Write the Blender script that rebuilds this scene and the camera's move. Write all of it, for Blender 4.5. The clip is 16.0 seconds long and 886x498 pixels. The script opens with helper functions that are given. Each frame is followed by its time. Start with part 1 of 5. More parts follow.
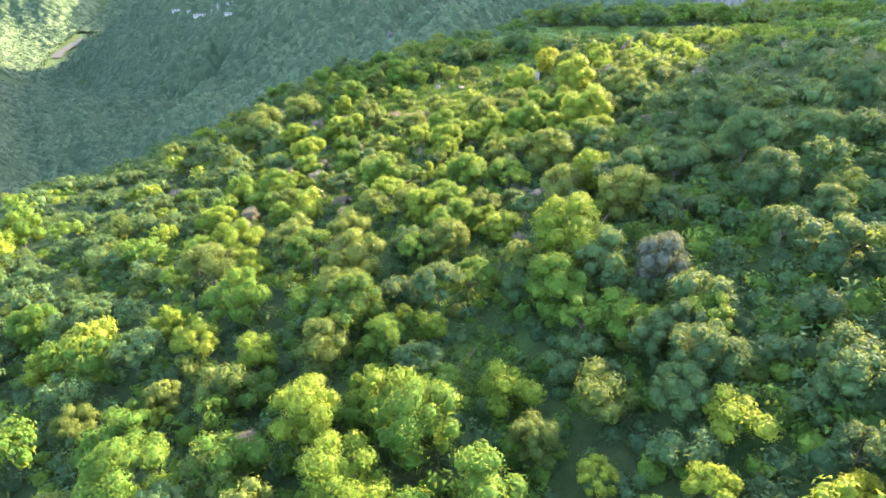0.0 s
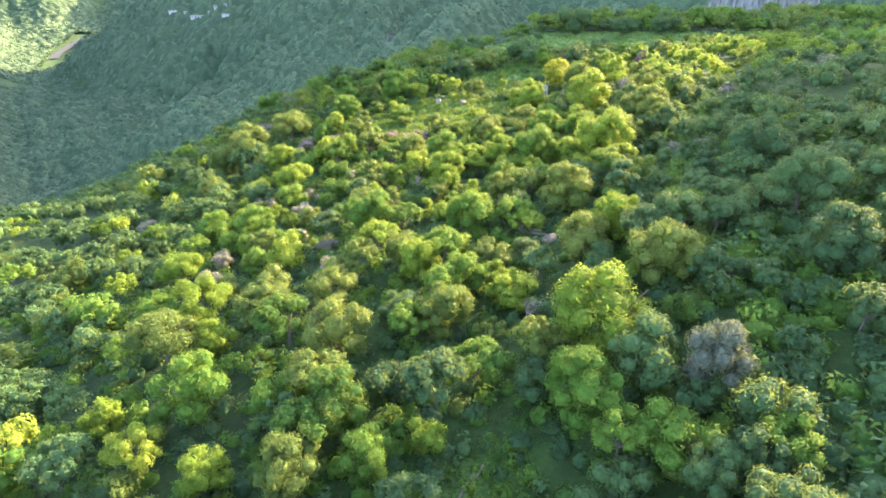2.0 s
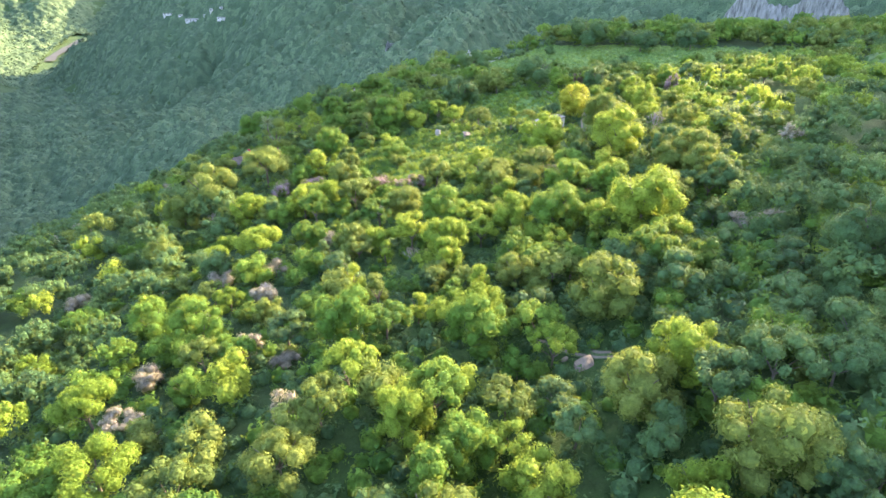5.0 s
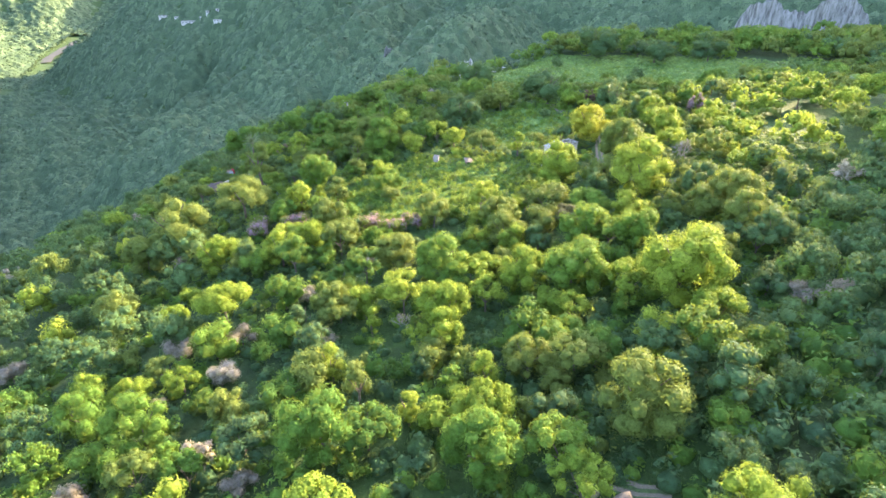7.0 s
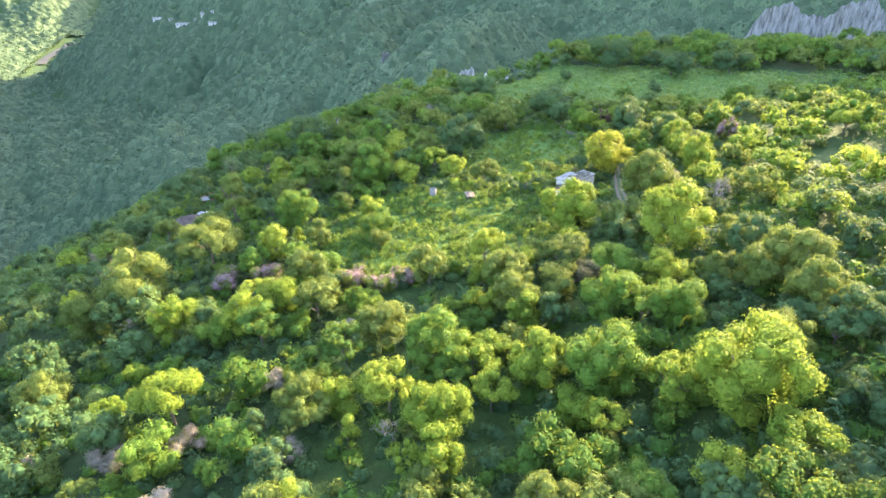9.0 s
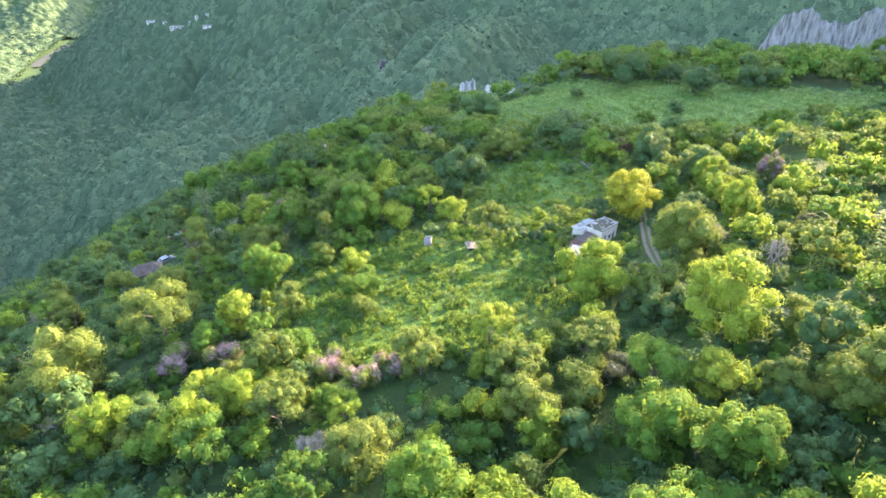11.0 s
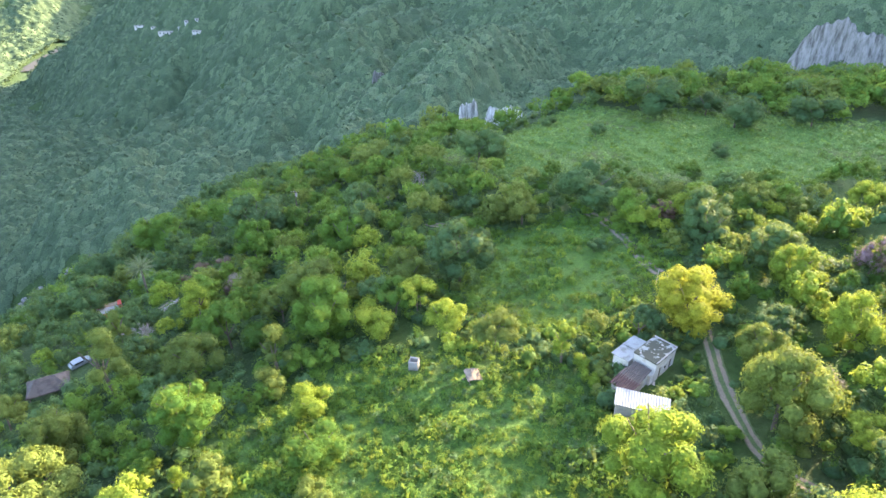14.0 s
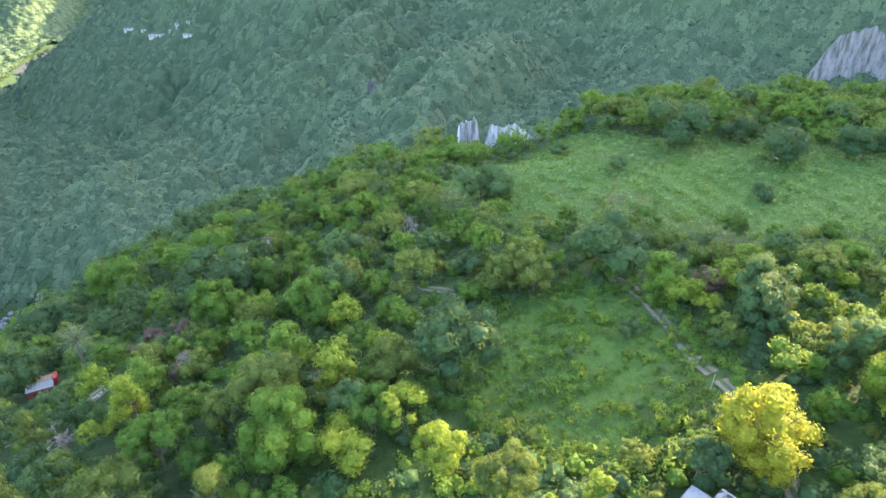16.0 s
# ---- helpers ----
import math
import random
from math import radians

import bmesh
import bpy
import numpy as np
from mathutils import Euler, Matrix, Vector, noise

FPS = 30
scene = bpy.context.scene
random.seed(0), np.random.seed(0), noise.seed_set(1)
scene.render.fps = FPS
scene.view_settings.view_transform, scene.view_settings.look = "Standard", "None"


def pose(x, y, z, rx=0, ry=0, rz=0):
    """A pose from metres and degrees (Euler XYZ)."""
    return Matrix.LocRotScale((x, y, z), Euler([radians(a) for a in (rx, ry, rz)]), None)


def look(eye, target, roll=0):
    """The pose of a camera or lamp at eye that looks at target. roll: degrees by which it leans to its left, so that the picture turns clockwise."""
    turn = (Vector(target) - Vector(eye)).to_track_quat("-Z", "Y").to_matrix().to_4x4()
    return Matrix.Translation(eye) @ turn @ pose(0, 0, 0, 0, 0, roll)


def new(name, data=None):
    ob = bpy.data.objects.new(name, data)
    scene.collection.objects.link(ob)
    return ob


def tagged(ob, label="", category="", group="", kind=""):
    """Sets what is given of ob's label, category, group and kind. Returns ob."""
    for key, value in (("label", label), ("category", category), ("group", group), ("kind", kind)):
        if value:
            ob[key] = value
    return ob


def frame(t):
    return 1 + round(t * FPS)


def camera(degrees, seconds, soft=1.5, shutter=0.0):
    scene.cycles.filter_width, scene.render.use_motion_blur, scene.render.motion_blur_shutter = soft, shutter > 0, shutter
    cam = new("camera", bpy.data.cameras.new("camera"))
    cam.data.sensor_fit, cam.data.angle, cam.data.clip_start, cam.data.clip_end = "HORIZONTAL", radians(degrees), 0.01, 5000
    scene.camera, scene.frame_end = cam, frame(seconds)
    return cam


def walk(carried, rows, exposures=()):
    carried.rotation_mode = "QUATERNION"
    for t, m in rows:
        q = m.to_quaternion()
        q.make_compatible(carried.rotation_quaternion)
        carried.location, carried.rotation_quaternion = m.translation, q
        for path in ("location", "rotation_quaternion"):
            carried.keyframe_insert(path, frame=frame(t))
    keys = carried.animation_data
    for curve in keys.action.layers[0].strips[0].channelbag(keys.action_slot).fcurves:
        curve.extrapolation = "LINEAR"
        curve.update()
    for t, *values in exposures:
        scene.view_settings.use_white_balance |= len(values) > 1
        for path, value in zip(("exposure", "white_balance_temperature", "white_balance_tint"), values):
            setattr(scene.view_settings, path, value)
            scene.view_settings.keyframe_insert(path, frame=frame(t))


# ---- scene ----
cam = camera(73.0, 16.0)
F = 1.6  # stretch of the way ahead for this lens
METRES, EYE, TILT, LEAN, TURN = 140.0, 80.0, -30.0, 0.0, 0.0
ROWS = [
    (0.0, 0.0, 0.0, 0.0, 0.0, -0.0, 0.0),
    (0.5, 0.0006, 0.0178, 0.0169, 0.05, -0.07, -0.01),
    (1.0, 0.001, 0.0376, 0.0353, 0.12, -0.1, -0.04),
    (1.5, 0.0019, 0.0577, 0.0538, 0.19, -0.1, -0.05),
    (2.0, 0.0024, 0.0769, 0.0715, 0.22, -0.12, -0.04),
    (2.5, 0.0031, 0.0982, 0.0916, 0.26, -0.11, -0.08),
    (3.0, 0.0038, 0.1172, 0.1101, 0.31, -0.14, -0.1),
    (3.5, 0.0048, 0.1398, 0.1313, 0.37, -0.15, -0.11),
    (4.0, 0.0057, 0.162, 0.1518, 0.47, -0.13, -0.13),
    (6.5, 0.009, 0.2686, 0.2516, 0.62, -0.06, -0.33),
    (7.0, 0.0098, 0.2886, 0.2701, 0.64, -0.06, -0.36),
    (7.5, 0.0109, 0.3121, 0.2923, 0.67, -0.06, -0.36),
    (8.0, 0.0116, 0.333, 0.3105, 0.72, -0.07, -0.39),
    (8.5, 0.0124, 0.3567, 0.3313, 0.72, -0.1, -0.37),
    (9.0, 0.0134, 0.379, 0.352, 0.75, -0.14, -0.37),
    (11.5, 0.0199, 0.5005, 0.4653, 0.96, -0.16, -0.35),
    (12.0, 0.0212, 0.5264, 0.4893, 0.99, -0.17, -0.34),
    (12.5, 0.0225, 0.5526, 0.5131, 1.02, -0.13, -0.34),
    (13.0, 0.0237, 0.577, 0.5353, 1.03, -0.06, -0.34),
    (13.5, 0.0249, 0.6034, 0.5598, 1.05, -0.05, -0.32),
    (14.0, 0.0256, 0.6273, 0.5823, 1.02, -0.15, -0.33),
    (14.5, 0.0266, 0.6549, 0.6075, 1.0, -0.12, -0.33),
    (15.0, 0.0276, 0.6816, 0.6325, 0.98, -0.21, -0.32),
    (15.5, 0.0283, 0.7064, 0.6551, 0.95, -0.21, -0.33),
    (16.0, 0.0292, 0.7331, 0.6794, 0.93, -0.22, -0.33),
]
walk(cam, [(t, pose(0, 0, EYE, TILT, LEAN, TURN) @ pose(METRES * x, METRES * F * y, METRES * z, 90 + pitch / F, roll, yaw / F)) for t, x, y, z, yaw, pitch, roll in ROWS], exposures=[(t, 3.55, 6600, 24) for t in (0.0, 16.0)])

# ---------------------------------------------------------------- light
SUN_UP, SUN_SIDE = 17.0, 45.0            # degrees above the horizon, degrees to the right of straight ahead
SUN_SLOPE = math.tan(radians(SUN_UP))
world = bpy.data.worlds.new("world")
scene.world = world
world.use_nodes = True
wn = world.node_tree
sky = wn.nodes.new("ShaderNodeTexSky")
sky.sky_type = "NISHITA"
sky.sun_disc = False
sky.sun_elevation, sky.sun_rotation = radians(SUN_UP), radians(SUN_SIDE)
sky.air_density, sky.dust_density, sky.ozone_density = 1.1, 2.0, 1.5
wn.nodes["Background"].inputs["Strength"].default_value = 0.15
wn.links.new(sky.outputs[0], wn.nodes["Background"].inputs["Color"])
sun = new("sun", bpy.data.lights.new("sun", "SUN"))
sun.data.energy, sun.data.angle, sun.data.color = 3.6, radians(0.6), (1.0, 0.81, 0.46)
toward = Vector((math.sin(radians(SUN_SIDE)), math.cos(radians(SUN_SIDE)), SUN_SLOPE))
sun.matrix_world = look(toward * 3000, (0, 0, 0))


# ---------------------------------------------------------------- materials
def nodes_of(name):
    m = bpy.data.materials.new(name)
    m.use_nodes = True
    n = m.node_tree.nodes
    return m, n, m.node_tree.links, n["Principled BSDF"]


def ramp(n, links, source, stops):
    r = n.new("ShaderNodeValToRGB")
    el = r.color_ramp.elements
    el[0].position, el[0].color = stops[0][0], (*stops[0][1], 1)
    el[1].position, el[1].color = stops[-1][0], (*stops[-1][1], 1)
    for p, c in stops[1:-1]:
        e = el.new(p)
        e.color = (*c, 1)
    links.new(source, r.inputs[0])
    return r.outputs[0]


def noise_tex(n, links, scale, detail=4.0, rough=0.6, where=None):
    t = n.new("ShaderNodeTexNoise")
    t.inputs["Scale"].default_value, t.inputs["Detail"].default_value, t.inputs["Roughness"].default_value = scale, detail, rough
    if where is not None:
        links.new(where, t.inputs["Vector"])
    return t


def mixed(n, links, fac, a, b, mode="MIX"):
    m = n.new("ShaderNodeMix")
    m.data_type, m.blend_type = "RGBA", mode
    for k, v in ((0, fac), (6, a), (7, b)):
        if isinstance(v, bpy.types.NodeSocket):
            links.new(v, m.inputs[k])
        else:
            m.inputs[k].default_value = v if k == 0 else (*v, 1)
    return m.outputs[2]


def bumped(n, links, bsdf, height, strength, distance):
    b = n.new("ShaderNodeBump")
    b.inputs["Strength"].default_value, b.inputs["Distance"].default_value = strength, distance
    links.new(height, b.inputs["Height"])
    links.new(b.outputs[0], bsdf.inputs["Normal"])


def leaf_material(name, dark, mid, light, through_light=0.36, rough=0.7, grain=1.0):
    """Foliage: colour differs from plant to plant and from spray to spray; light shines through the leaves."""
    m, n, links, bsdf = nodes_of(name)
    info, geo, att = n.new("ShaderNodeObjectInfo"), n.new("ShaderNodeNewGeometry"), n.new("ShaderNodeAttribute")
    att.attribute_name = "tint"
    add = n.new("ShaderNodeMath"); add.operation = "ADD"
    links.new(info.outputs["Random"], add.inputs[0]); links.new(att.outputs["Fac"], add.inputs[1])
    fr = n.new("ShaderNodeMath"); fr.operation = "FRACT"
    links.new(add.outputs[0], fr.inputs[0])
    half = n.new("ShaderNodeMath"); half.operation = "MULTIPLY_ADD"
    half.inputs[1].default_value = 0.22
    links.new(geo.outputs["Random Per Island"], half.inputs[0])
    scaled = n.new("ShaderNodeMath"); scaled.operation = "MULTIPLY"; scaled.inputs[1].default_value = 0.78
    links.new(fr.outputs[0], scaled.inputs[0])
    links.new(scaled.outputs[0], half.inputs[2])
    col = ramp(n, links, half.outputs[0], [(0.0, dark), (0.5, mid), (1.0, light)])
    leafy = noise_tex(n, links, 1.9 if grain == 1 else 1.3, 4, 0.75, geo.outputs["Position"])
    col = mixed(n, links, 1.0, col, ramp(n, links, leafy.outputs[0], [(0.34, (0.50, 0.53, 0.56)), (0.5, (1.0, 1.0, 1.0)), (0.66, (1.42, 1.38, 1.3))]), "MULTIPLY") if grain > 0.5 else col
    links.new(col, bsdf.inputs["Base Color"])
    bsdf.inputs["Roughness"].default_value = rough
    bsdf.inputs["Specular IOR Level"].default_value = 0.1
    if grain > 0.5:
        bumped(n, links, bsdf, leafy.outputs[0], 0.4, 0.15 if grain == 1 else 0.7)
    tr = n.new("ShaderNodeBsdfTranslucent")
    warm = mixed(n, links, 0.5 if grain == 1 else 0.08, col, (0.37, 0.43, 0.070))
    links.new(warm, tr.inputs["Color"])
    mix = n.new("ShaderNodeMixShader")
    mix.inputs[0].default_value = through_light
    links.new(bsdf.outputs[0], mix.inputs[1]); links.new(tr.outputs[0], mix.inputs[2])
    links.new(mix.outputs[0], n["Material Output"].inputs["Surface"])
    return m


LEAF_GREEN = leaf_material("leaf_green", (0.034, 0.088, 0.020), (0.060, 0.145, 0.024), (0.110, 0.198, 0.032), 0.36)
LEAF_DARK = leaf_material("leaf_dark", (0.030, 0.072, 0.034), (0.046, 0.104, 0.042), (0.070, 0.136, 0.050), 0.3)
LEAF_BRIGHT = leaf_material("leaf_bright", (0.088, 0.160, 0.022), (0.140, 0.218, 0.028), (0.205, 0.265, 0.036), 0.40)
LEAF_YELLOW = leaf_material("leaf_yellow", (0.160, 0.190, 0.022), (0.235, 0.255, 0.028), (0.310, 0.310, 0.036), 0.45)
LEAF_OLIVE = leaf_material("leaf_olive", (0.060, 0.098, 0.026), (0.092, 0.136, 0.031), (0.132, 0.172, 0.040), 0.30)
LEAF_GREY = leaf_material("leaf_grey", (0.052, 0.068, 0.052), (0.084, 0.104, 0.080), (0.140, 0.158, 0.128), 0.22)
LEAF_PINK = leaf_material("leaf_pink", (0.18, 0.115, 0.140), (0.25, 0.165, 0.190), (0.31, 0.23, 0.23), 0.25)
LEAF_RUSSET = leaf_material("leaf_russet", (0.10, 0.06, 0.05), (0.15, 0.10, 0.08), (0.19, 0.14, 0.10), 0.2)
# Far leaves lean bluer: a little distance haze is mixed into their colour.
LEAF_FAR_HAZY = leaf_material("leaf_far_hazy", (0.036, 0.070, 0.038), (0.064, 0.108, 0.056), (0.100, 0.150, 0.078), 0.2, grain=0.6)
LEAF_FAR_HAZY_DEEP = leaf_material("leaf_far_hazy_deep", (0.042, 0.076, 0.046), (0.054, 0.092, 0.054), (0.070, 0.112, 0.064), 0.2, grain=0.6)
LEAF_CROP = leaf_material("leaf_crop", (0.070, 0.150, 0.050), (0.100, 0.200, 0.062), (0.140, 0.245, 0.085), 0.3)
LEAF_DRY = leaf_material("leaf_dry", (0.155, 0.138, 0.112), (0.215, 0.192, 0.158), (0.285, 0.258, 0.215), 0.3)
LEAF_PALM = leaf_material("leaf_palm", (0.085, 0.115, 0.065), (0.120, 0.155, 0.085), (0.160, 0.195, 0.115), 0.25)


def ground_material():
    m, n, links, bsdf = nodes_of("hillside_grass")
    co = n.new("ShaderNodeTexCoord").outputs["Object"]
    big = noise_tex(n, links, 0.035, 5, 0.6, co)
    mid = noise_tex(n, links, 0.5, 6, 0.65, co)
    fine = noise_tex(n, links, 2.2, 7, 0.75, co)
    green = ramp(n, links, mid.outputs[0], [(0.32, (0.030, 0.072, 0.014)), (0.48, (0.050, 0.118, 0.018)), (0.60, (0.068, 0.148, 0.022)), (0.72, (0.092, 0.175, 0.028))])
    blades = ramp(n, links, fine.outputs[0], [(0.35, (0.024, 0.060, 0.012)), (0.62, (0.088, 0.178, 0.030))])
    green = mixed(n, links, 0.5, green, blades)
    dry = ramp(n, links, fine.outputs[0], [(0.3, (0.045, 0.058, 0.020)), (0.7, (0.105, 0.118, 0.042))])
    pick = ramp(n, links, big.outputs[0], [(0.52, (0, 0, 0)), (0.68, (1, 1, 1))])
    meadow = n.new("ShaderNodeAttribute"); meadow.attribute_name = "meadow"
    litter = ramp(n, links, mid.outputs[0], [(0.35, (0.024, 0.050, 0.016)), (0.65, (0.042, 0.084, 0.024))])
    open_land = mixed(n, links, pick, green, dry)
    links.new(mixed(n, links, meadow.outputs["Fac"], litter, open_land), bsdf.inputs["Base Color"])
    bsdf.inputs["Roughness"].default_value = 0.9
    bsdf.inputs["Specular IOR Level"].default_value = 0.2
    bumped(n, links, bsdf, fine.outputs[0], 1.0, 0.7)
    return m


def bark_material(name, a, b):
    m, n, links, bsdf = nodes_of(name)
    t = noise_tex(n, links, 6.0, 6, 0.7, n.new("ShaderNodeTexCoord").outputs["Object"])
    links.new(ramp(n, links, t.outputs[0], [(0.3, a), (0.7, b)]), bsdf.inputs["Base Color"])
    bsdf.inputs["Roughness"].default_value = 0.9
    bumped(n, links, bsdf, t.outputs[0], 0.6, 0.05)
    return m


GROUND = ground_material()


def worn_material(name, base, stain, scale=1.2, rough=0.85, metal=0.0, cover=(0.5, 0.66), bump=0.3):
    """A plain surface with stains and fine grain."""
    m, n, links, bsdf = nodes_of(name)
    co = n.new("ShaderNodeTexCoord").outputs["Object"]
    big, fine = noise_tex(n, links, scale, 6, 0.65, co), noise_tex(n, links, scale * 9, 5, 0.7, co)
    mask = ramp(n, links, big.outputs[0], [(cover[0], (0, 0, 0)), (cover[1], (1, 1, 1))])
    col = mixed(n, links, mask, base, stain)
    links.new(mixed(n, links, 0.25, col, ramp(n, links, fine.outputs[0], [(0.3, tuple(c * 0.6 for c in base)), (0.7, tuple(min(1, c * 1.2) for c in base))])), bsdf.inputs["Base Color"])
    bsdf.inputs["Roughness"].default_value, bsdf.inputs["Metallic"].default_value = rough, metal
    bsdf.inputs["Specular IOR Level"].default_value = 0.2 if rough > 0.55 else 0.5
    bumped(n, links, bsdf, fine.outputs[0], bump, 0.03)
    return m


def rock_material(name="pale_limestone", tone=1.0):
    """Pale limestone with dark streaks running down the face."""
    m, n, links, bsdf = nodes_of(name)
    mp = n.new("ShaderNodeMapping")
    mp.inputs["Scale"].default_value = (1.0, 1.0, 0.16)
    links.new(n.new("ShaderNodeTexCoord").outputs["Object"], mp.inputs["Vector"])
    streak, fine = noise_tex(n, links, 0.55, 6, 0.65, mp.outputs[0]), noise_tex(n, links, 2.5, 6, 0.7, mp.outputs[0])
    col = ramp(n, links, streak.outputs[0], [(0.36, (0.18, 0.19, 0.17)), (0.47, (0.44, 0.45, 0.42)), (0.62, (0.74, 0.74, 0.71))])
    col = mixed(n, links, 1.0, col, (tone, tone, tone), "MULTIPLY")
    links.new(mixed(n, links, 0.3 * tone, col, ramp(n, links, fine.outputs[0], [(0.3, (0.08, 0.085, 0.07)), (0.7, (0.40, 0.395, 0.37))])), bsdf.inputs["Base Color"])
    bsdf.inputs["Roughness"].default_value = 0.95
    bumped(n, links, bsdf, fine.outputs[0], 1.0, 0.4)
    return m


def track_material():
    """Two worn pale wheel ruts with a darker grassy crown between them."""
    m, n, links, bsdf = nodes_of("dirt_track")
    att = n.new("ShaderNodeAttribute"); att.attribute_name = "across"
    co = n.new("ShaderNodeTexCoord").outputs["Object"]
    wob, fine = noise_tex(n, links, 0.7, 4, 0.6, co), noise_tex(n, links, 4.0, 6, 0.7, co)
    sh = n.new("ShaderNodeMath"); sh.operation = "MULTIPLY_ADD"; sh.inputs[1].default_value = 0.22
    links.new(wob.outputs[0], sh.inputs[0]); links.new(att.outputs["Fac"], sh.inputs[2])
    rut = ramp(n, links, sh.outputs[0], [(0.16, (1, 1, 1)), (0.22, (0, 0, 0)), (0.41, (0, 0, 0)), (0.49, (1, 1, 1)), (0.68, (1, 1, 1)), (0.76, (0, 0, 0)), (0.95, (0, 0, 0)), (1.0, (1, 1, 1))])
    dirt = ramp(n, links, fine.outputs[0], [(0.3, (0.085, 0.070, 0.050)), (0.7, (0.165, 0.138, 0.098))])
    grass = ramp(n, links, fine.outputs[0], [(0.35, (0.018, 0.038, 0.010)), (0.65, (0.056, 0.100, 0.022))])
    links.new(mixed(n, links, rut, dirt, grass), bsdf.inputs["Base Color"])
    bsdf.inputs["Roughness"].default_value = 0.95
    bumped(n, links, bsdf, fine.outputs[0], 0.6, 0.08)
    return m


TRACK = track_material()
WHITEWASH = worn_material("whitewash", (0.42, 0.415, 0.39), (0.27, 0.26, 0.22), 0.9)
ROOF_MOSS = worn_material("mossy_roof_concrete", (0.050, 0.054, 0.038), (0.26, 0.275, 0.26), 0.75, 0.9, 0.0, (0.55, 0.59))
ROOF_WHITE = worn_material("pale_sheet_roof", (0.22, 0.235, 0.23), (0.11, 0.11, 0.095), 0.8, 0.92)
ROOF_METAL = worn_material("white_metal_sheet", (0.22, 0.245, 0.25), (0.17, 0.19, 0.19), 0.4, 0.9)
ROOF_RUST = worn_material("rusted_sheet", (0.058, 0.034, 0.030), (0.085, 0.055, 0.048), 0.8, 0.8)
ROOF_BROWN = worn_material("brown_tar_roof", (0.080, 0.068, 0.060), (0.12, 0.102, 0.09), 0.7, 0.9)
ROOF_GREY = worn_material("grey_thatch", (0.085, 0.076, 0.068), (0.055, 0.048, 0.044), 1.0, 0.95, 0.0, (0.45, 0.6), 0.8)
BRICK_RED = worn_material("red_painted_wall", (0.36, 0.06, 0.05), (0.24, 0.05, 0.04), 1.0)
TIMBER = worn_material("dark_timber", (0.07, 0.05, 0.04), (0.12, 0.09, 0.07), 2.0)
CONCRETE = worn_material("grey_concrete", (0.25, 0.24, 0.22), (0.15, 0.145, 0.13), 0.8)
ROCK = rock_material()
# Limestone cut to 0.3 tone, painting in how haze mutes the far cliff.
ROCK_GREY = rock_material("grey_muted_limestone", 0.30)
ROCK_TAN = worn_material("tan_rubble", (0.20, 0.165, 0.125), (0.12, 0.10, 0.075), 1.2, 0.95, 0.0, (0.45, 0.6), 1.0)
SAND = worn_material("river_sand", (0.060, 0.062, 0.056), (0.04, 0.046, 0.042), 0.02, 0.8)
WATER = worn_material("river_water", (0.10, 0.11, 0.11), (0.16, 0.17, 0.165), 0.05, 0.12)
CAR_PAINT = worn_material("silver_car_paint", (0.24, 0.27, 0.30), (0.19, 0.21, 0.23), 0.6, 0.35, 0.4)
RUBBER = worn_material("black_rubber", (0.03, 0.03, 0.03), (0.05, 0.05, 0.05), 3.0)
GLASS_DARK = worn_material("dark_glass", (0.03, 0.035, 0.04), (0.05, 0.055, 0.06), 0.5, 0.08)
BARK = bark_material("bark_brown", (0.07, 0.055, 0.042), (0.14, 0.115, 0.09))
BARK_GREY = bark_material("bark_grey", (0.17, 0.145, 0.125), (0.30, 0.265, 0.235))


# ---------------------------------------------------------------- the lie of the land
def smooth(a, b, v):
    t = np.clip((v - a) / (b - a), 0.0, 1.0)
    return t * t * (3 - 2 * t)


def spur(x, y):
    """The wooded spur under the flight: a back that falls away ahead, with a steep flank to the gorge."""
    back = 27.0 - 9.0 * smooth(70, 195, y) - 6.0 * smooth(330, 400, y) - 8.0 * smooth(335, 395, y) * smooth(62, 22, x) - 34.0 * smooth(395, 470, y) - 90.0 * smooth(440, 640, y)
    rise = 0.23 - 0.19 * smooth(170, 330, y)
    right = rise * np.maximum(x - 6.0 - 14.0 * smooth(180, 225, y), 0.0) * (1 - 0.35 * smooth(90, 260, x))
    w = np.maximum(-(x - 47.0 * smooth(200, 337, y)), 0.0)
    left = 0.10 * w + (0.00115 + 0.00010 * smooth(190, 235, y)) * w * w - 0.0025 * np.clip(w - 60.0, 0.0, 70.0) ** 2 * smooth(215, 165, y)
    return back + right - left


def ridge_height(u):
    """Unseen crest of the massif ahead on the right, shaped to cast the spur's shade, with the notch that lets the low
    sun through.
    """
    edge = 206.0 - 225.0 * smooth(-105, -38, u) + 14.0 * smooth(-10, -2, u) - 100.0 * smooth(-150, -235, u)
    return SUN_SLOPE * (900.0 - edge) + 22.0


def massif(x, y):
    u, v = (x - y) * 0.7071, (x + y) * 0.7071
    v0 = 385.0 + 0.35 * np.maximum(-300.0 - u, 0.0)
    t = np.clip((v - v0) / (900.0 - v0), 0.0, None)
    up = np.where(t < 1, t ** 1.6, 2.0 - t)
    ends = smooth(-1250, -850, u)
    return -40.0 + (ridge_height(u) + 40.0) * np.maximum(up, -0.2) * ends - 400.0 * (t <= 0) - 500.0 * (1 - ends)


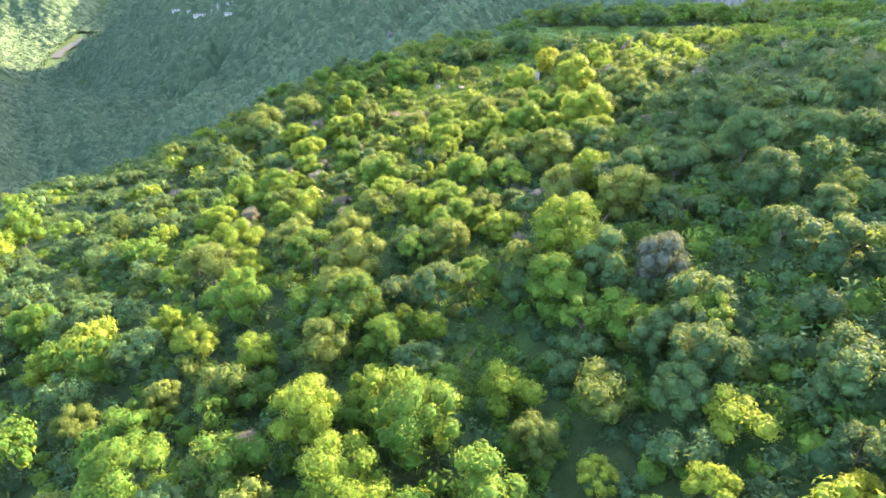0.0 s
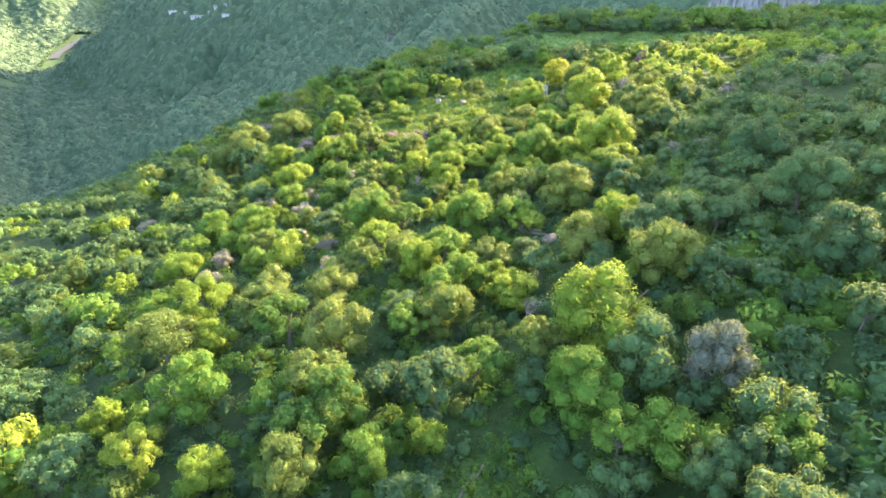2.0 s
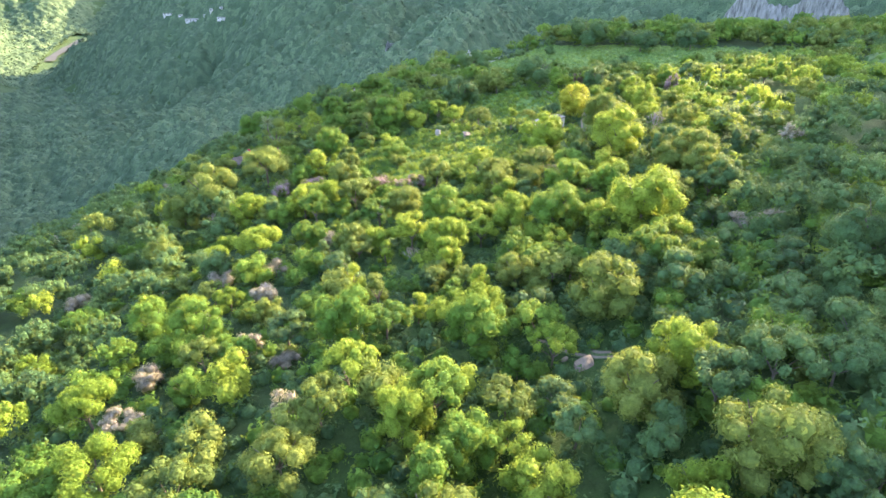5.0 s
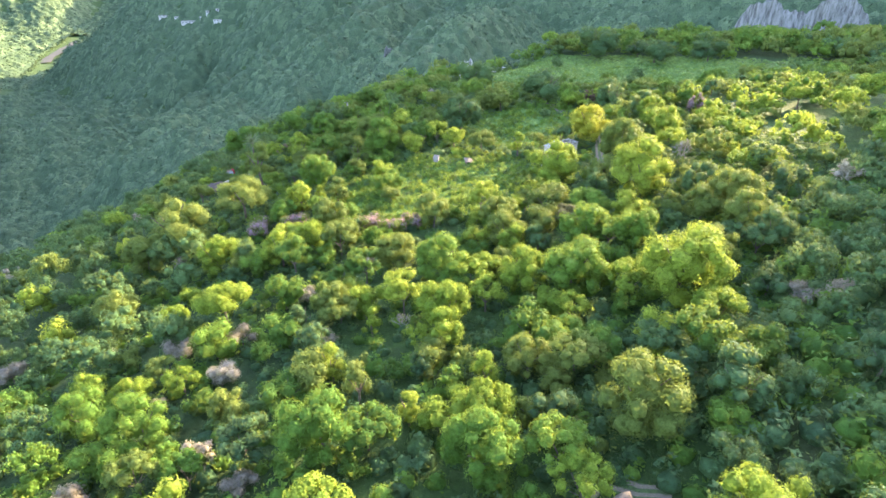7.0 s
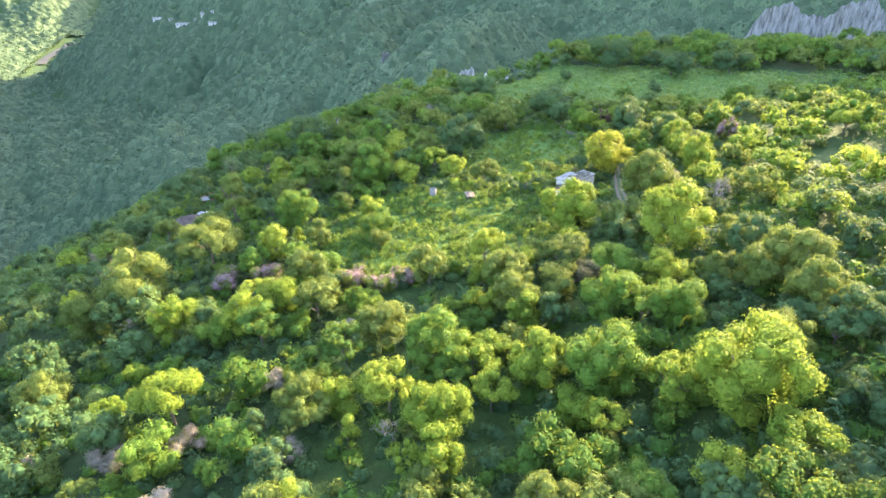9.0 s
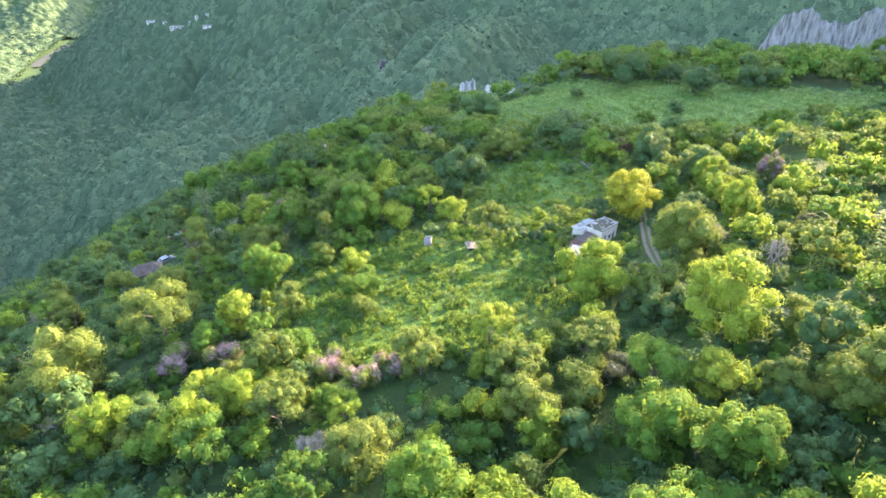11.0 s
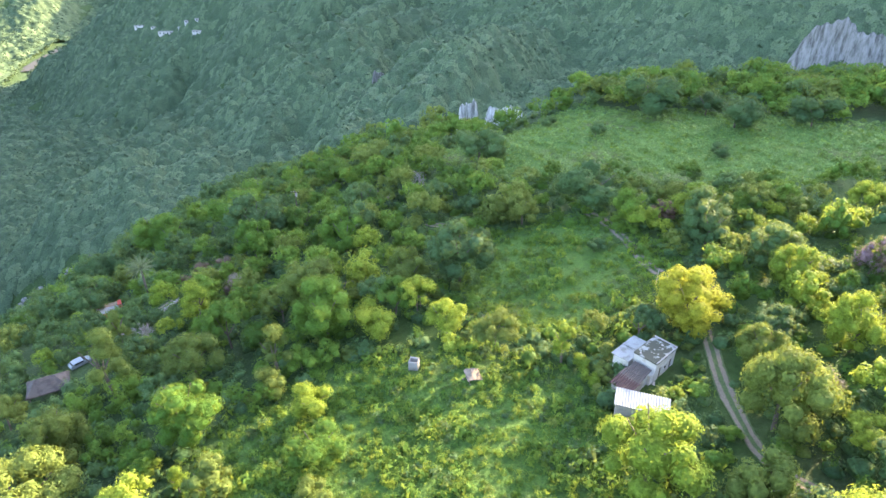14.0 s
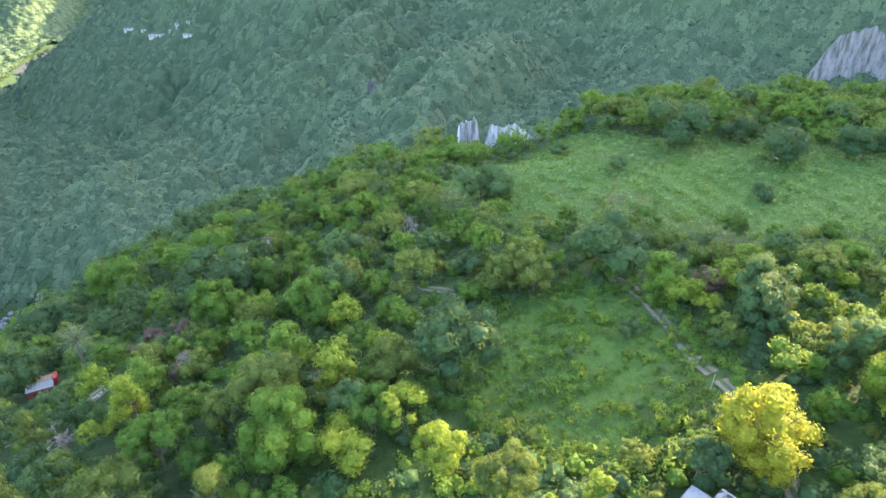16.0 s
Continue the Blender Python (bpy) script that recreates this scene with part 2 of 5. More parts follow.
def far_slope(x, y):
    """The shaded mountain side across the gorge."""
    xx = np.where(x < -60, x, -60 + 0.1 * (x + 60))
    face = -112.0 + 0.458 * (xx + 237.0) + 0.04 * (y - 670.0)
    # Added height behind, mostly out of view, blocks the sun from the valley.
    wall = 0.55 * np.clip(y - 860.0, 0, 360) - 0.75 * np.maximum(y - 1500.0, 0)
    west = 0.28 * np.maximum(-470.0 - x, 0.0) * smooth(900, 1060, y)
    s = 0.87 * x - 0.5 * y + 22.0 * np.sin(y * 0.013) + 14.0 * np.sin(x * 0.021 + 1.0)
    ribs = 2.0 * np.sqrt(np.sin(np.pi * (s + 355.0) / 210.0) ** 2 + 0.04) - 1.3
    rills = 2.0 * np.sqrt(np.sin(np.pi * (s + 330.0 + 9.0 * np.sin(y * 0.04)) / 63.0) ** 2 + 0.06) - 1.4
    where = smooth(430, 540, y) * smooth(1010, 900, y) * smooth(-470, -330, x)
    return face + wall - west - 260.0 * smooth(480, 330, y) + where * (25.0 * ribs + 8.0 * rills)


def river_x(y):
    return np.interp(y, (-900, 500, 800, 892, 1108, 1605, 1851, 4600), (458, -340, -530, -650, -752, -995, -1062, -2200))


def gorge(x, y):
    river = river_x(y)
    floor = -168.0 - 95.0 * smooth(700, 1600, y)
    bank = 0.55 * np.maximum(river - 30.0 - x, 0.0)
    hills = 330.0 * smooth(1750, 2700, y + 0.25 * x) + 260 * smooth(2600, 4200, y)
    e = np.maximum(-1150.0 - x, 0.0)
    bluff = np.minimum(1.1 * e, 70.0 + 0.3 * e) * smooth(1850, 2150, y)
    return floor + np.minimum(bank, 260.0) * smooth(2400, 1200, y) * 0.8 + np.maximum(hills, bluff)


def blend(a, b, k):
    h = np.clip(0.5 + 0.5 * (a - b) / k, 0, 1)
    return b + (a - b) * h + k * h * (1 - h)


def land(x, y):
    x, y = np.asarray(x, float), np.asarray(y, float)
    z = blend(spur(x, y), far_slope(x, y), 12.0)
    z = blend(z, massif(x, y), 14.0)
    z = blend(z, gorge(x, y), 16.0)
    far = smooth(380, 620, y) + smooth(-120, -260, x)
    z = z + 0.5 * np.sin(x * 0.11 + 1.3 * np.sin(y * 0.05)) * np.sin(y * 0.09 + 0.7)
    calm = 1 - (1 - smooth(45, 160, np.abs(x - river_x(y)))) * smooth(1150, 1350, y)
    z = z + calm * np.clip(far, 0, 1) * (9.0 * np.sin(x * 0.021 + y * 0.013 + 1.2 * np.sin(y * 0.011)) + 5.0 * np.sin(x * 0.05 - y * 0.031) + 2.5 * np.sin(x * 0.11 + y * 0.07))
    return z


# ---------------------------------------------------------------- mesh helpers
def crown_mesh(shape, mats, slots=None):
    return mesh_of("crown", *shape, mats, slots, flat=False)


def mesh_of(name, verts, tris, mats, slots=None, tint=None, flat=True):
    me = bpy.data.meshes.new(name)
    verts, tris = np.asarray(verts, np.float32), np.asarray(tris, np.int32)
    me.vertices.add(len(verts)); me.vertices.foreach_set("co", verts.ravel())
    me.loops.add(tris.size); me.loops.foreach_set("vertex_index", tris.ravel())
    me.polygons.add(len(tris))
    me.polygons.foreach_set("loop_start", np.arange(len(tris), dtype=np.int32) * tris.shape[1])
    for m in mats:
        me.materials.append(m)
    if slots is not None:
        me.polygons.foreach_set("material_index", np.asarray(slots, np.int32))
    if tint is not None:
        a = me.attributes.new("tint", "FLOAT", "POINT")
        a.data.foreach_set("value", np.asarray(tint, np.float32))
    me.update(calc_edges=True)
    me.shade_flat() if flat else me.shade_smooth()
    return me


def ico(level):
    bm = bmesh.new()
    bmesh.ops.create_icosphere(bm, subdivisions=level, radius=1.0)
    v = np.array([p.co[:] for p in bm.verts]); f = np.array([[q.index for q in p.verts] for p in bm.faces])
    bm.free()
    return v, f


ICO1, ICO2 = ico(1), ico(2)


def joined(parts):
    vs, fs, k = [], [], 0
    for v, f in parts:
        vs.append(v); fs.append(f + k); k += len(v)
    return np.concatenate(vs), np.concatenate(fs)


def lump(rng, c, r, squash=0.85, base=ICO1, rough=0.16):
    v, f = base
    w = v * (1 + rng.uniform(-rough, rough, (len(v), 1))) * r
    w[:, 2] *= squash
    return w + c, f


def sprays(rng, blobs, count, size, droop=0.0, lift=0.5, near=0.80, far=1.09, jitter=0.28):
    """Small pointed leaf sprays over the outside of the blobs, looking outwards."""
    c = np.array([b[0] for b in blobs]); r = np.array([b[1] for b in blobs])
    pick = rng.choice(len(blobs), count, p=r * r / (r * r).sum())
    d = rng.normal(size=(count, 3)); d[:, 2] += lift
    d /= np.linalg.norm(d, axis=1)[:, None]
    p = c[pick] + d * (r[pick] * rng.uniform(near, far, count))[:, None] * np.array([1, 1, 0.87])
    nrm = d + rng.normal(scale=jitter, size=(count, 3)); nrm /= np.linalg.norm(nrm, axis=1)[:, None]
    a = np.cross(nrm, rng.normal(size=(count, 3))); a[:, 2] -= droop
    a /= np.linalg.norm(a, axis=1)[:, None]
    b = np.cross(nrm, a)
    s = (size * rng.uniform(0.6, 1.4, count))[:, None]
    bend = nrm * s * rng.uniform(-0.3, 0.1, (count, 1))
    v = np.stack([p - a * s * 0.5 + b * s * 0.42, p - a * s * 0.5 - b * s * 0.42, p + a * s * 0.85 + bend], 1).reshape(-1, 3)
    return v, np.arange(count * 3).reshape(-1, 3)


def crown_blobs(rng, R, H, kind):
    """Where the lobes of a crown sit: R radius, H height of the whole plant."""
    out = []
    if kind == "round":
        for _ in range(24):
            a, e = rng.uniform(0, 6.283), rng.uniform(-0.95, 1.0)
            q = math.sqrt(max(0, 1 - min(1, abs(e)) ** 2))
            out.append((np.array([0.70 * R * q * math.cos(a), 0.70 * R * q * math.sin(a), H - 0.93 * R + 0.64 * R * e]), R * rng.uniform(0.2, 0.36)))
        out.append((np.array([0, 0, H - 0.9 * R]), R * 0.6))
    elif kind == "spread":
        for k in range(22):
            a, q = rng.uniform(0, 6.283), math.sqrt(rng.uniform(0.02, 1))
            out.append((np.array([0.78 * R * q * math.cos(a), 0.78 * R * q * math.sin(a), H - 0.42 * R - 0.35 * R * q * q + rng.uniform(-.16, .12) * R]), R * rng.uniform(0.17, 0.31)))
    elif kind == "tall":
        for k in range(12):
            e = rng.uniform(0.22, 0.92)
            a, q = rng.uniform(0, 6.283), 0.62 * R * (1.1 - e) * 1.2
            out.append((np.array([q * math.cos(a), q * math.sin(a), H * e]), R * rng.uniform(0.26, 0.42)))
    else:
        for k in range(12):
            a, q = rng.uniform(0, 6.283), math.sqrt(rng.uniform(0, 1)) * 0.68 * R
            out.append((np.array([q * math.cos(a), q * math.sin(a), H * rng.uniform(0.25, 0.7)]), R * rng.uniform(0.26, 0.44)))
    return out


def inner_leaves(rng, blobs, each=16, size=0.40, jitter=0.28):
    """The shaded leaves inside a crown: larger, sparser, nearer the middle of every lobe."""
    mean = sum(r for _, r in blobs) / len(blobs)
    return sprays(rng, blobs, each * len(blobs), size * mean, 0.0, 0.35, 0.5, 0.86, jitter)


def crown(rng, R, H, kind, count, size, each=16, droop=0.0, every=1):
    """Lobes of leaf sprays round a dense leafy heart."""
    blobs = crown_blobs(rng, R, H, kind)
    hearts = [lump(rng, c, 0.72 * r, 0.87, ICO1, 0.12) for c, r in blobs[::every]]
    return joined(hearts + [inner_leaves(rng, blobs, each), sprays(rng, blobs, count, size, droop)])


def limb(p0, p1, r0, r1, sides=6):
    p0, p1 = np.asarray(p0, float), np.asarray(p1, float)
    d = p1 - p0; d /= np.linalg.norm(d)
    a = np.cross(d, [0.3, 0.9, 0.1]); a /= np.linalg.norm(a); b = np.cross(d, a)
    t = np.arange(sides) * 2 * np.pi / sides
    ring = np.cos(t)[:, None] * a + np.sin(t)[:, None] * b
    v = np.concatenate([p0 + ring * r0, p1 + ring * r1])
    k = np.arange(sides); j = (k + 1) % sides
    return v, np.concatenate([np.stack([k, j, j + sides], 1), np.stack([k, j + sides, k + sides], 1)])


def trunk(rng, R, H, thick=0.03):
    lean = rng.normal(scale=0.05, size=2) * H
    fork = np.array([lean[0], lean[1], H * 0.42])
    parts = [limb((0, 0, -0.6), fork, H * thick, H * thick * 0.7, 7)]
    for k in range(5):
        a = k * 1.257 + rng.uniform(-.4, .4)
        tip = fork + np.array([R * 0.5 * math.cos(a), R * 0.5 * math.sin(a), H * rng.uniform(0.2, 0.38)])
        parts.append(limb(fork - (0, 0, 0.15), tip, H * thick * 0.5, H * thick * 0.15, 5))
    return joined(parts)


# ---------------------------------------------------------------- ground: one sheet out to the horizon
def stretch(lo, hi, step, far_lo, far_hi, grow):
    mid = list(np.arange(lo, hi + 0.1, step))
    up, s = [hi], step
    while up[-1] < far_hi:
        s = min(s * grow, 160.0); up.append(up[-1] + s)
    down, s = [lo], step
    while down[-1] > far_lo:
        s = min(s * grow, 160.0); down.append(down[-1] - s)
    return np.array(down[:0:-1] + mid + up[1:])


gx, gy = stretch(-200, 140, 4.0, -4200, 3600, 1.045), stretch(0, 470, 4.0, -900, 4600, 1.04)
GX, GY = np.meshgrid(gx, gy)
GZ = land(GX, GY)
idx = np.arange(GX.size).reshape(GX.shape)
quads = np.stack([idx[:-1, :-1], idx[:-1, 1:], idx[1:, 1:], idx[1:, :-1]], -1).reshape(-1, 4)
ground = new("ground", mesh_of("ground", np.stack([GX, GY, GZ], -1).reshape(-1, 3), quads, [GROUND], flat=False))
tagged(ground, "green hillside of grass and low scrub", "ground", kind="structure")


def ground_z(x, y):
    return float(land(x, y))


# ---------------------------------------------------------------- parts and things
def part(name, me, parent, label="", category=""):
    ob = new(name, me)
    ob.parent = parent
    if label:
        tagged(ob, label)
    return ob


def thing(name, label, category, x, y, z=None, turn=0.0, group=""):
    ob = new(name)
    ob.empty_display_size = 0.2
    ob.matrix_world = pose(x, y, ground_z(x, y) if z is None else z, 0, 0, turn)
    return tagged(ob, label, category, group)


def box(lo, hi, bevel=0.03):
    """A bevelled block between two corners, as a bmesh."""
    bm = bmesh.new()
    bmesh.ops.create_cube(bm, size=1.0)
    for v in bm.verts:
        v.co = Vector([lo[k] + (v.co[k] + 0.5) * (hi[k] - lo[k]) for k in range(3)])
    if bevel:
        bmesh.ops.bevel(bm, geom=list(bm.edges), offset=bevel, segments=1, affect="EDGES")
    return bm


def solid(name, bms, mat):
    """Joins bmeshes into one mesh."""
    out = bmesh.new()
    for bm in bms if isinstance(bms, (list, tuple)) else [bms]:
        t = bpy.data.meshes.new("t"); bm.to_mesh(t); bm.free()
        out.from_mesh(t); bpy.data.meshes.remove(t)
    me = bpy.data.meshes.new(name)
    out.to_mesh(me); out.free()
    me.materials.append(mat)
    return me


def corrugated(u0, u1, v0, v1, z0, z1, waves, thick=0.04, amp=0.05):
    """A ribbed metal sheet that falls from z0 at v0 to z1 at v1."""
    bm = bmesh.new()
    n = waves * 4
    rows = []
    for s in (1, -1):
        for v, z in ((v0, z0), (v1, z1)):
            rows.append([bm.verts.new((u0 + (u1 - u0) * k / n, v, z + amp * math.sin(k * math.pi / 2) + s * thick / 2)) for k in range(n + 1)])
    a, b, c, d = rows
    for k in range(n):
        bm.faces.new((a[k], a[k + 1], b[k + 1], b[k])); bm.faces.new((c[k], d[k], d[k + 1], c[k + 1]))
        bm.faces.new((a[k], c[k], c[k + 1], a[k + 1])); bm.faces.new((b[k], b[k + 1], d[k + 1], d[k]))
    bm.faces.new((a[0], b[0], d[0], c[0])); bm.faces.new((a[n], c[n], d[n], b[n]))
    return bm


# ---------------------------------------------------------------- tracks, river and rock
def ribbon(points, width, lift, cuts=8, step=2.0):
    P = [np.array(p, float) for p in points]
    path = []
    for k in range(len(P) - 1):
        p0, p1, p2, p3 = P[max(k - 1, 0)], P[k], P[k + 1], P[min(k + 2, len(P) - 1)]
        m = max(2, int(np.linalg.norm(p2 - p1) / step))
        for j in range(m):
            t = j / m
            path.append(0.5 * (2 * p1 + (p2 - p0) * t + (2 * p0 - 5 * p1 + 4 * p2 - p3) * t * t + (3 * p1 - p0 - 3 * p2 + p3) * t ** 3))
    path = np.array(path)
    d = np.gradient(path, axis=0); d /= np.linalg.norm(d, axis=1)[:, None]
    side = np.stack([d[:, 1], -d[:, 0]], 1)
    s = np.linspace(0, 1, cuts + 1)
    edge = width * (1 + 0.16 * np.sin(np.arange(len(path)) * 0.9) * np.sin(np.arange(len(path)) * 0.37))
    xy = path[:, None, :] + side[:, None, :] * ((s - 0.5)[None, :, None] * edge[:, None, None])
    z = land(xy[..., 0], xy[..., 1]) + lift
    v = np.concatenate([xy, z[..., None]], -1).reshape(-1, 3)
    i = np.arange(len(v)).reshape(len(path), cuts + 1)
    q = np.stack([i[:-1, :-1], i[:-1, 1:], i[1:, 1:], i[1:, :-1]], -1).reshape(-1, 4)
    return v, q, np.tile(s, len(path))


def track(points, width, label):
    v, q, s = ribbon(points, width, 0.13)
    me = mesh_of("road", v, q, [TRACK], flat=False)
    a = me.attributes.new("across", "FLOAT", "POINT"); a.data.foreach_set("value", s.astype(np.float32))
    return tagged(new("road", me), label, "road", kind="structure")


TRACK_LINE = ((60, 180), (57, 191), (47, 203), (41.7, 212), (41.6, 221), (42.3, 228), (43.8, 236), (44.6, 244), (43.4, 252), (42.3, 256))
track(TRACK_LINE, 2.2, "rutted dirt track with a grassy middle strip")
track(((42.3, 256), (41, 260), (39.6, 272), (37.5, 281), (34, 287)), 2.6, "overgrown upper end of the dirt track")
track(((6.5, 285), (3, 287), (-0.5, 289), (-3, 292)), 2.4, "short bare stretch of dirt track between shrubs")
track(((-11.5, 313.5), (-15, 318), (-22, 326)), 2.6, "short bare stretch of dirt track between shrubs")
track(((14.5, 123.5), (17.5, 119.5), (21.5, 116.5), (27, 115)), 2.2, "bend of a dirt track showing between trees")
track(((-1.5, 52), (0.5, 57), (3, 62), (5.5, 66.5)), 0.9, "narrow worn footpath through the grass")
track(((-20, 263.5), (-16, 265), (-12, 266.5)), 3.6, "bare trodden patch of pale earth among shrubs")
track(((-73, 262), (-66, 266.5), (-62.5, 274), (-58, 283), (-54, 296)), 3.2, "narrow dirt lane running up past a red house")
v, q, s = ribbon([(river_x(y) + 9 * math.sin(y * 0.011), y) for y in range(1560, 1880, 40)], 24.0, 3.5, 6, 12.0)
tagged(new("water", mesh_of("river", v, q, [SAND], flat=False)), "pale sandy river bed winding down the gorge", "river", kind="structure")


for y0, y1, wide in ((860, 960, 7.0), (985, 1010, 3.0), (1050, 1120, 9.0)):
    v, q, s = ribbon([(river_x(y) + 4 * math.sin(y * 0.05), y) for y in range(y0, y1, 12)], wide, 2.5, 4, 6.0)
    tagged(new("water", mesh_of("river", v, q, [WATER], flat=False)), "pale glinting stretch of river between shaded banks", "river", kind="structure")


def near_track(x, y):
    P = np.array(TRACK_LINE, float)
    d = np.full(np.shape(x), 1e9)
    for a, b in zip(P[:-1], P[1:]):
        ab = b - a
        t = np.clip(((x - a[0]) * ab[0] + (y - a[1]) * ab[1]) / (ab @ ab), 0, 1)
        d = np.minimum(d, np.hypot(x - a[0] - t * ab[0], y - a[1] - t * ab[1]))
    return d


def crag(name, label, x, y, z, wide, high, deep, turn, seed, top_fall=0.0, flute=1.0, rock=None):
    """A weathered rock face with vertical flutes and ledges."""
    nx, nz = 140, 30
    g = np.random.default_rng(seed)
    ph = g.uniform(0, 6.28, 8)
    U, W = np.meshgrid(np.linspace(-0.5, 0.5, nx), np.linspace(0, 1, nz))
    crest = high * (0.8 + 0.07 * np.sin(U * 9 + ph[0]) + 0.035 * np.sin(U * 17 + ph[1]) + 0.02 * np.sin(U * 41 + ph[2]) + 0.012 * np.sin(U * 131 + ph[6])) * (1 - (2 * np.abs(U)) ** 6)
    X = U * wide
    Z = W * crest - top_fall * U - 3.0
    Y = deep * (W - 0.5) * 0.8 + flute * 0.10 * deep * np.sin(U * 61 + ph[3] + 2 * W) + flute * 0.05 * deep * np.sin(U * 151 + ph[6] + W) + 0.1 * deep * np.sin(U * 29 + ph[4]) + 0.05 * deep * np.sin(W * 13 + U * 19 + ph[5]) + g.normal(scale=0.025 * deep, size=U.shape)
    front = np.stack([X, Y, Z], -1).reshape(-1, 3)
    back = np.stack([X[-1], np.full(nx, deep * 1.2), Z[-1] * 0.6 - 2], -1)
    v = np.concatenate([front, back])
    i = np.arange(nx * nz).reshape(nz, nx)
    f = [(i[:-1, :-1], i[:-1, 1:], i[1:, 1:], i[1:, :-1])]
    q = np.stack(f[0], -1).reshape(-1, 4)
    j = nx * nz + np.arange(nx)
    q = np.concatenate([q, np.stack([i[-1, :-1], i[-1, 1:], j[1:], j[:-1]], -1)])
    ob = new(name, mesh_of(name, v, q, [rock or ROCK], flat=False))
    ob.matrix_world = pose(x, y, z, 0, 0, turn)
    return tagged(ob, label, "cliff")


crag("limestone_cliff", "short white rock ledge among ravine trees", 12.5, 438, -13, 11, 19, 4, 8, 4, 2, 0.7)
crag("limestone_cliff", "streaked white limestone face above the ravine", 31.0, 439, -15, 24, 17.5, 4, -4, 3, 7, 0.8)
crag("limestone_cliff", "small white limestone outcrop above the ravine", 45.5, 441, -14, 8, 9.5, 3, -3, 8, 3, 0.5)
crag("limestone_cliff", "tall pale grey cliff on the mountain side", 244, 511, -26, 100, 64, 9, -20, 5, -6, 0.25, ROCK_GREY)
crag("limestone_cliff", "small pale rock face in the forest", -30, 572, -36, 18, 11, 4, 0, 6, 0.0, 1.0, ROCK_GREY)
crag("limestone_cliff", "small pale rock face in the forest", -50, 608, -33, 10, 10, 4, 0, 7, 0.0, 1.0, ROCK_GREY)


# ---------------------------------------------------------------- trees that stand out one by one
RATIO = {"round": 1.85, "spread": 1.6, "tall": 3.0, "bush": 1.4, "bare": 2.0}
rng = np.random.default_rng(11)
CROWN_SHAPES = {k: [crown(rng, 1.0, RATIO[k], k, 3900 if k == "bush" else 6800, 0.043 if k == "bush" else 0.035, 18, 0.15) for _ in range(4)] for k in ("round", "spread", "tall", "bush")}
SMALL_CROWNS = {k: [crown(rng, 1.0, RATIO[k], k, 2500, 0.058, 18, 0.15) for _ in range(4)] for k in ("round", "spread", "tall", "bush")}
TRUNK_SHAPES = {k: [mesh_of("trunk", *trunk(rng, 1.0, RATIO[k]), [BARK]) for _ in range(3)] for k in ("round", "spread", "tall", "bush")}
CROWNS = {}


def bare_branches(rng):
    """A leafless crown: limbs that fork again and again into fine twigs."""
    parts = []

    def grow(p, d, length, r, level):
        q = p + d * length
        parts.append(limb(p, q, r, r * 0.62, 5 if level < 2 else 3))
        if level == 5:
            return
        for _ in range(3 if level else 4):
            e = d + rng.normal(scale=0.55, size=3) + np.array([0, 0, 0.12])
            grow(q, e / np.linalg.norm(e), length * rng.uniform(0.62, 0.82), r * 0.6, level + 1)

    for k in range(3):
        d = np.array([math.cos(k * 2.1) * 0.45, math.sin(k * 2.1) * 0.45, 1.0]) + rng.normal(scale=0.15, size=3)
        grow(np.array([0.0, 0.0, 0.25]), d / np.linalg.norm(d), 0.55, 0.05, 1)
    return joined(parts)


BARE_STEM = mesh_of("trunk", *limb((0, 0, -0.2), (0, 0, 0.3), 0.09, 0.06, 7), [BARK_GREY])
BARE_TWIGS = [mesh_of("crown", *bare_branches(rng), [BARK_GREY]) for _ in range(4)]
WORDS = {"leaf_green": "mid-green", "leaf_dark": "dark green", "leaf_bright": "bright yellow-green", "leaf_yellow": "golden yellow", "leaf_olive": "dusty olive-green", "leaf_grey": "silvery grey-green", "leaf_pink": "pink-flowering", "leaf_russet": "russet brown", "leaf_dry": "dry tan-leaved"}
SHAPES = {"round": ("broadleaf_tree", "broadleaf tree with a dense domed crown"), "spread": ("spreading_tree", "tree with a low spreading lobed crown"), "tall": ("slender_tree", "slender upright tree with a ragged crown"), "bush": ("shrub", "rounded leafy shrub growing low over the slope")}
PLANTED = []


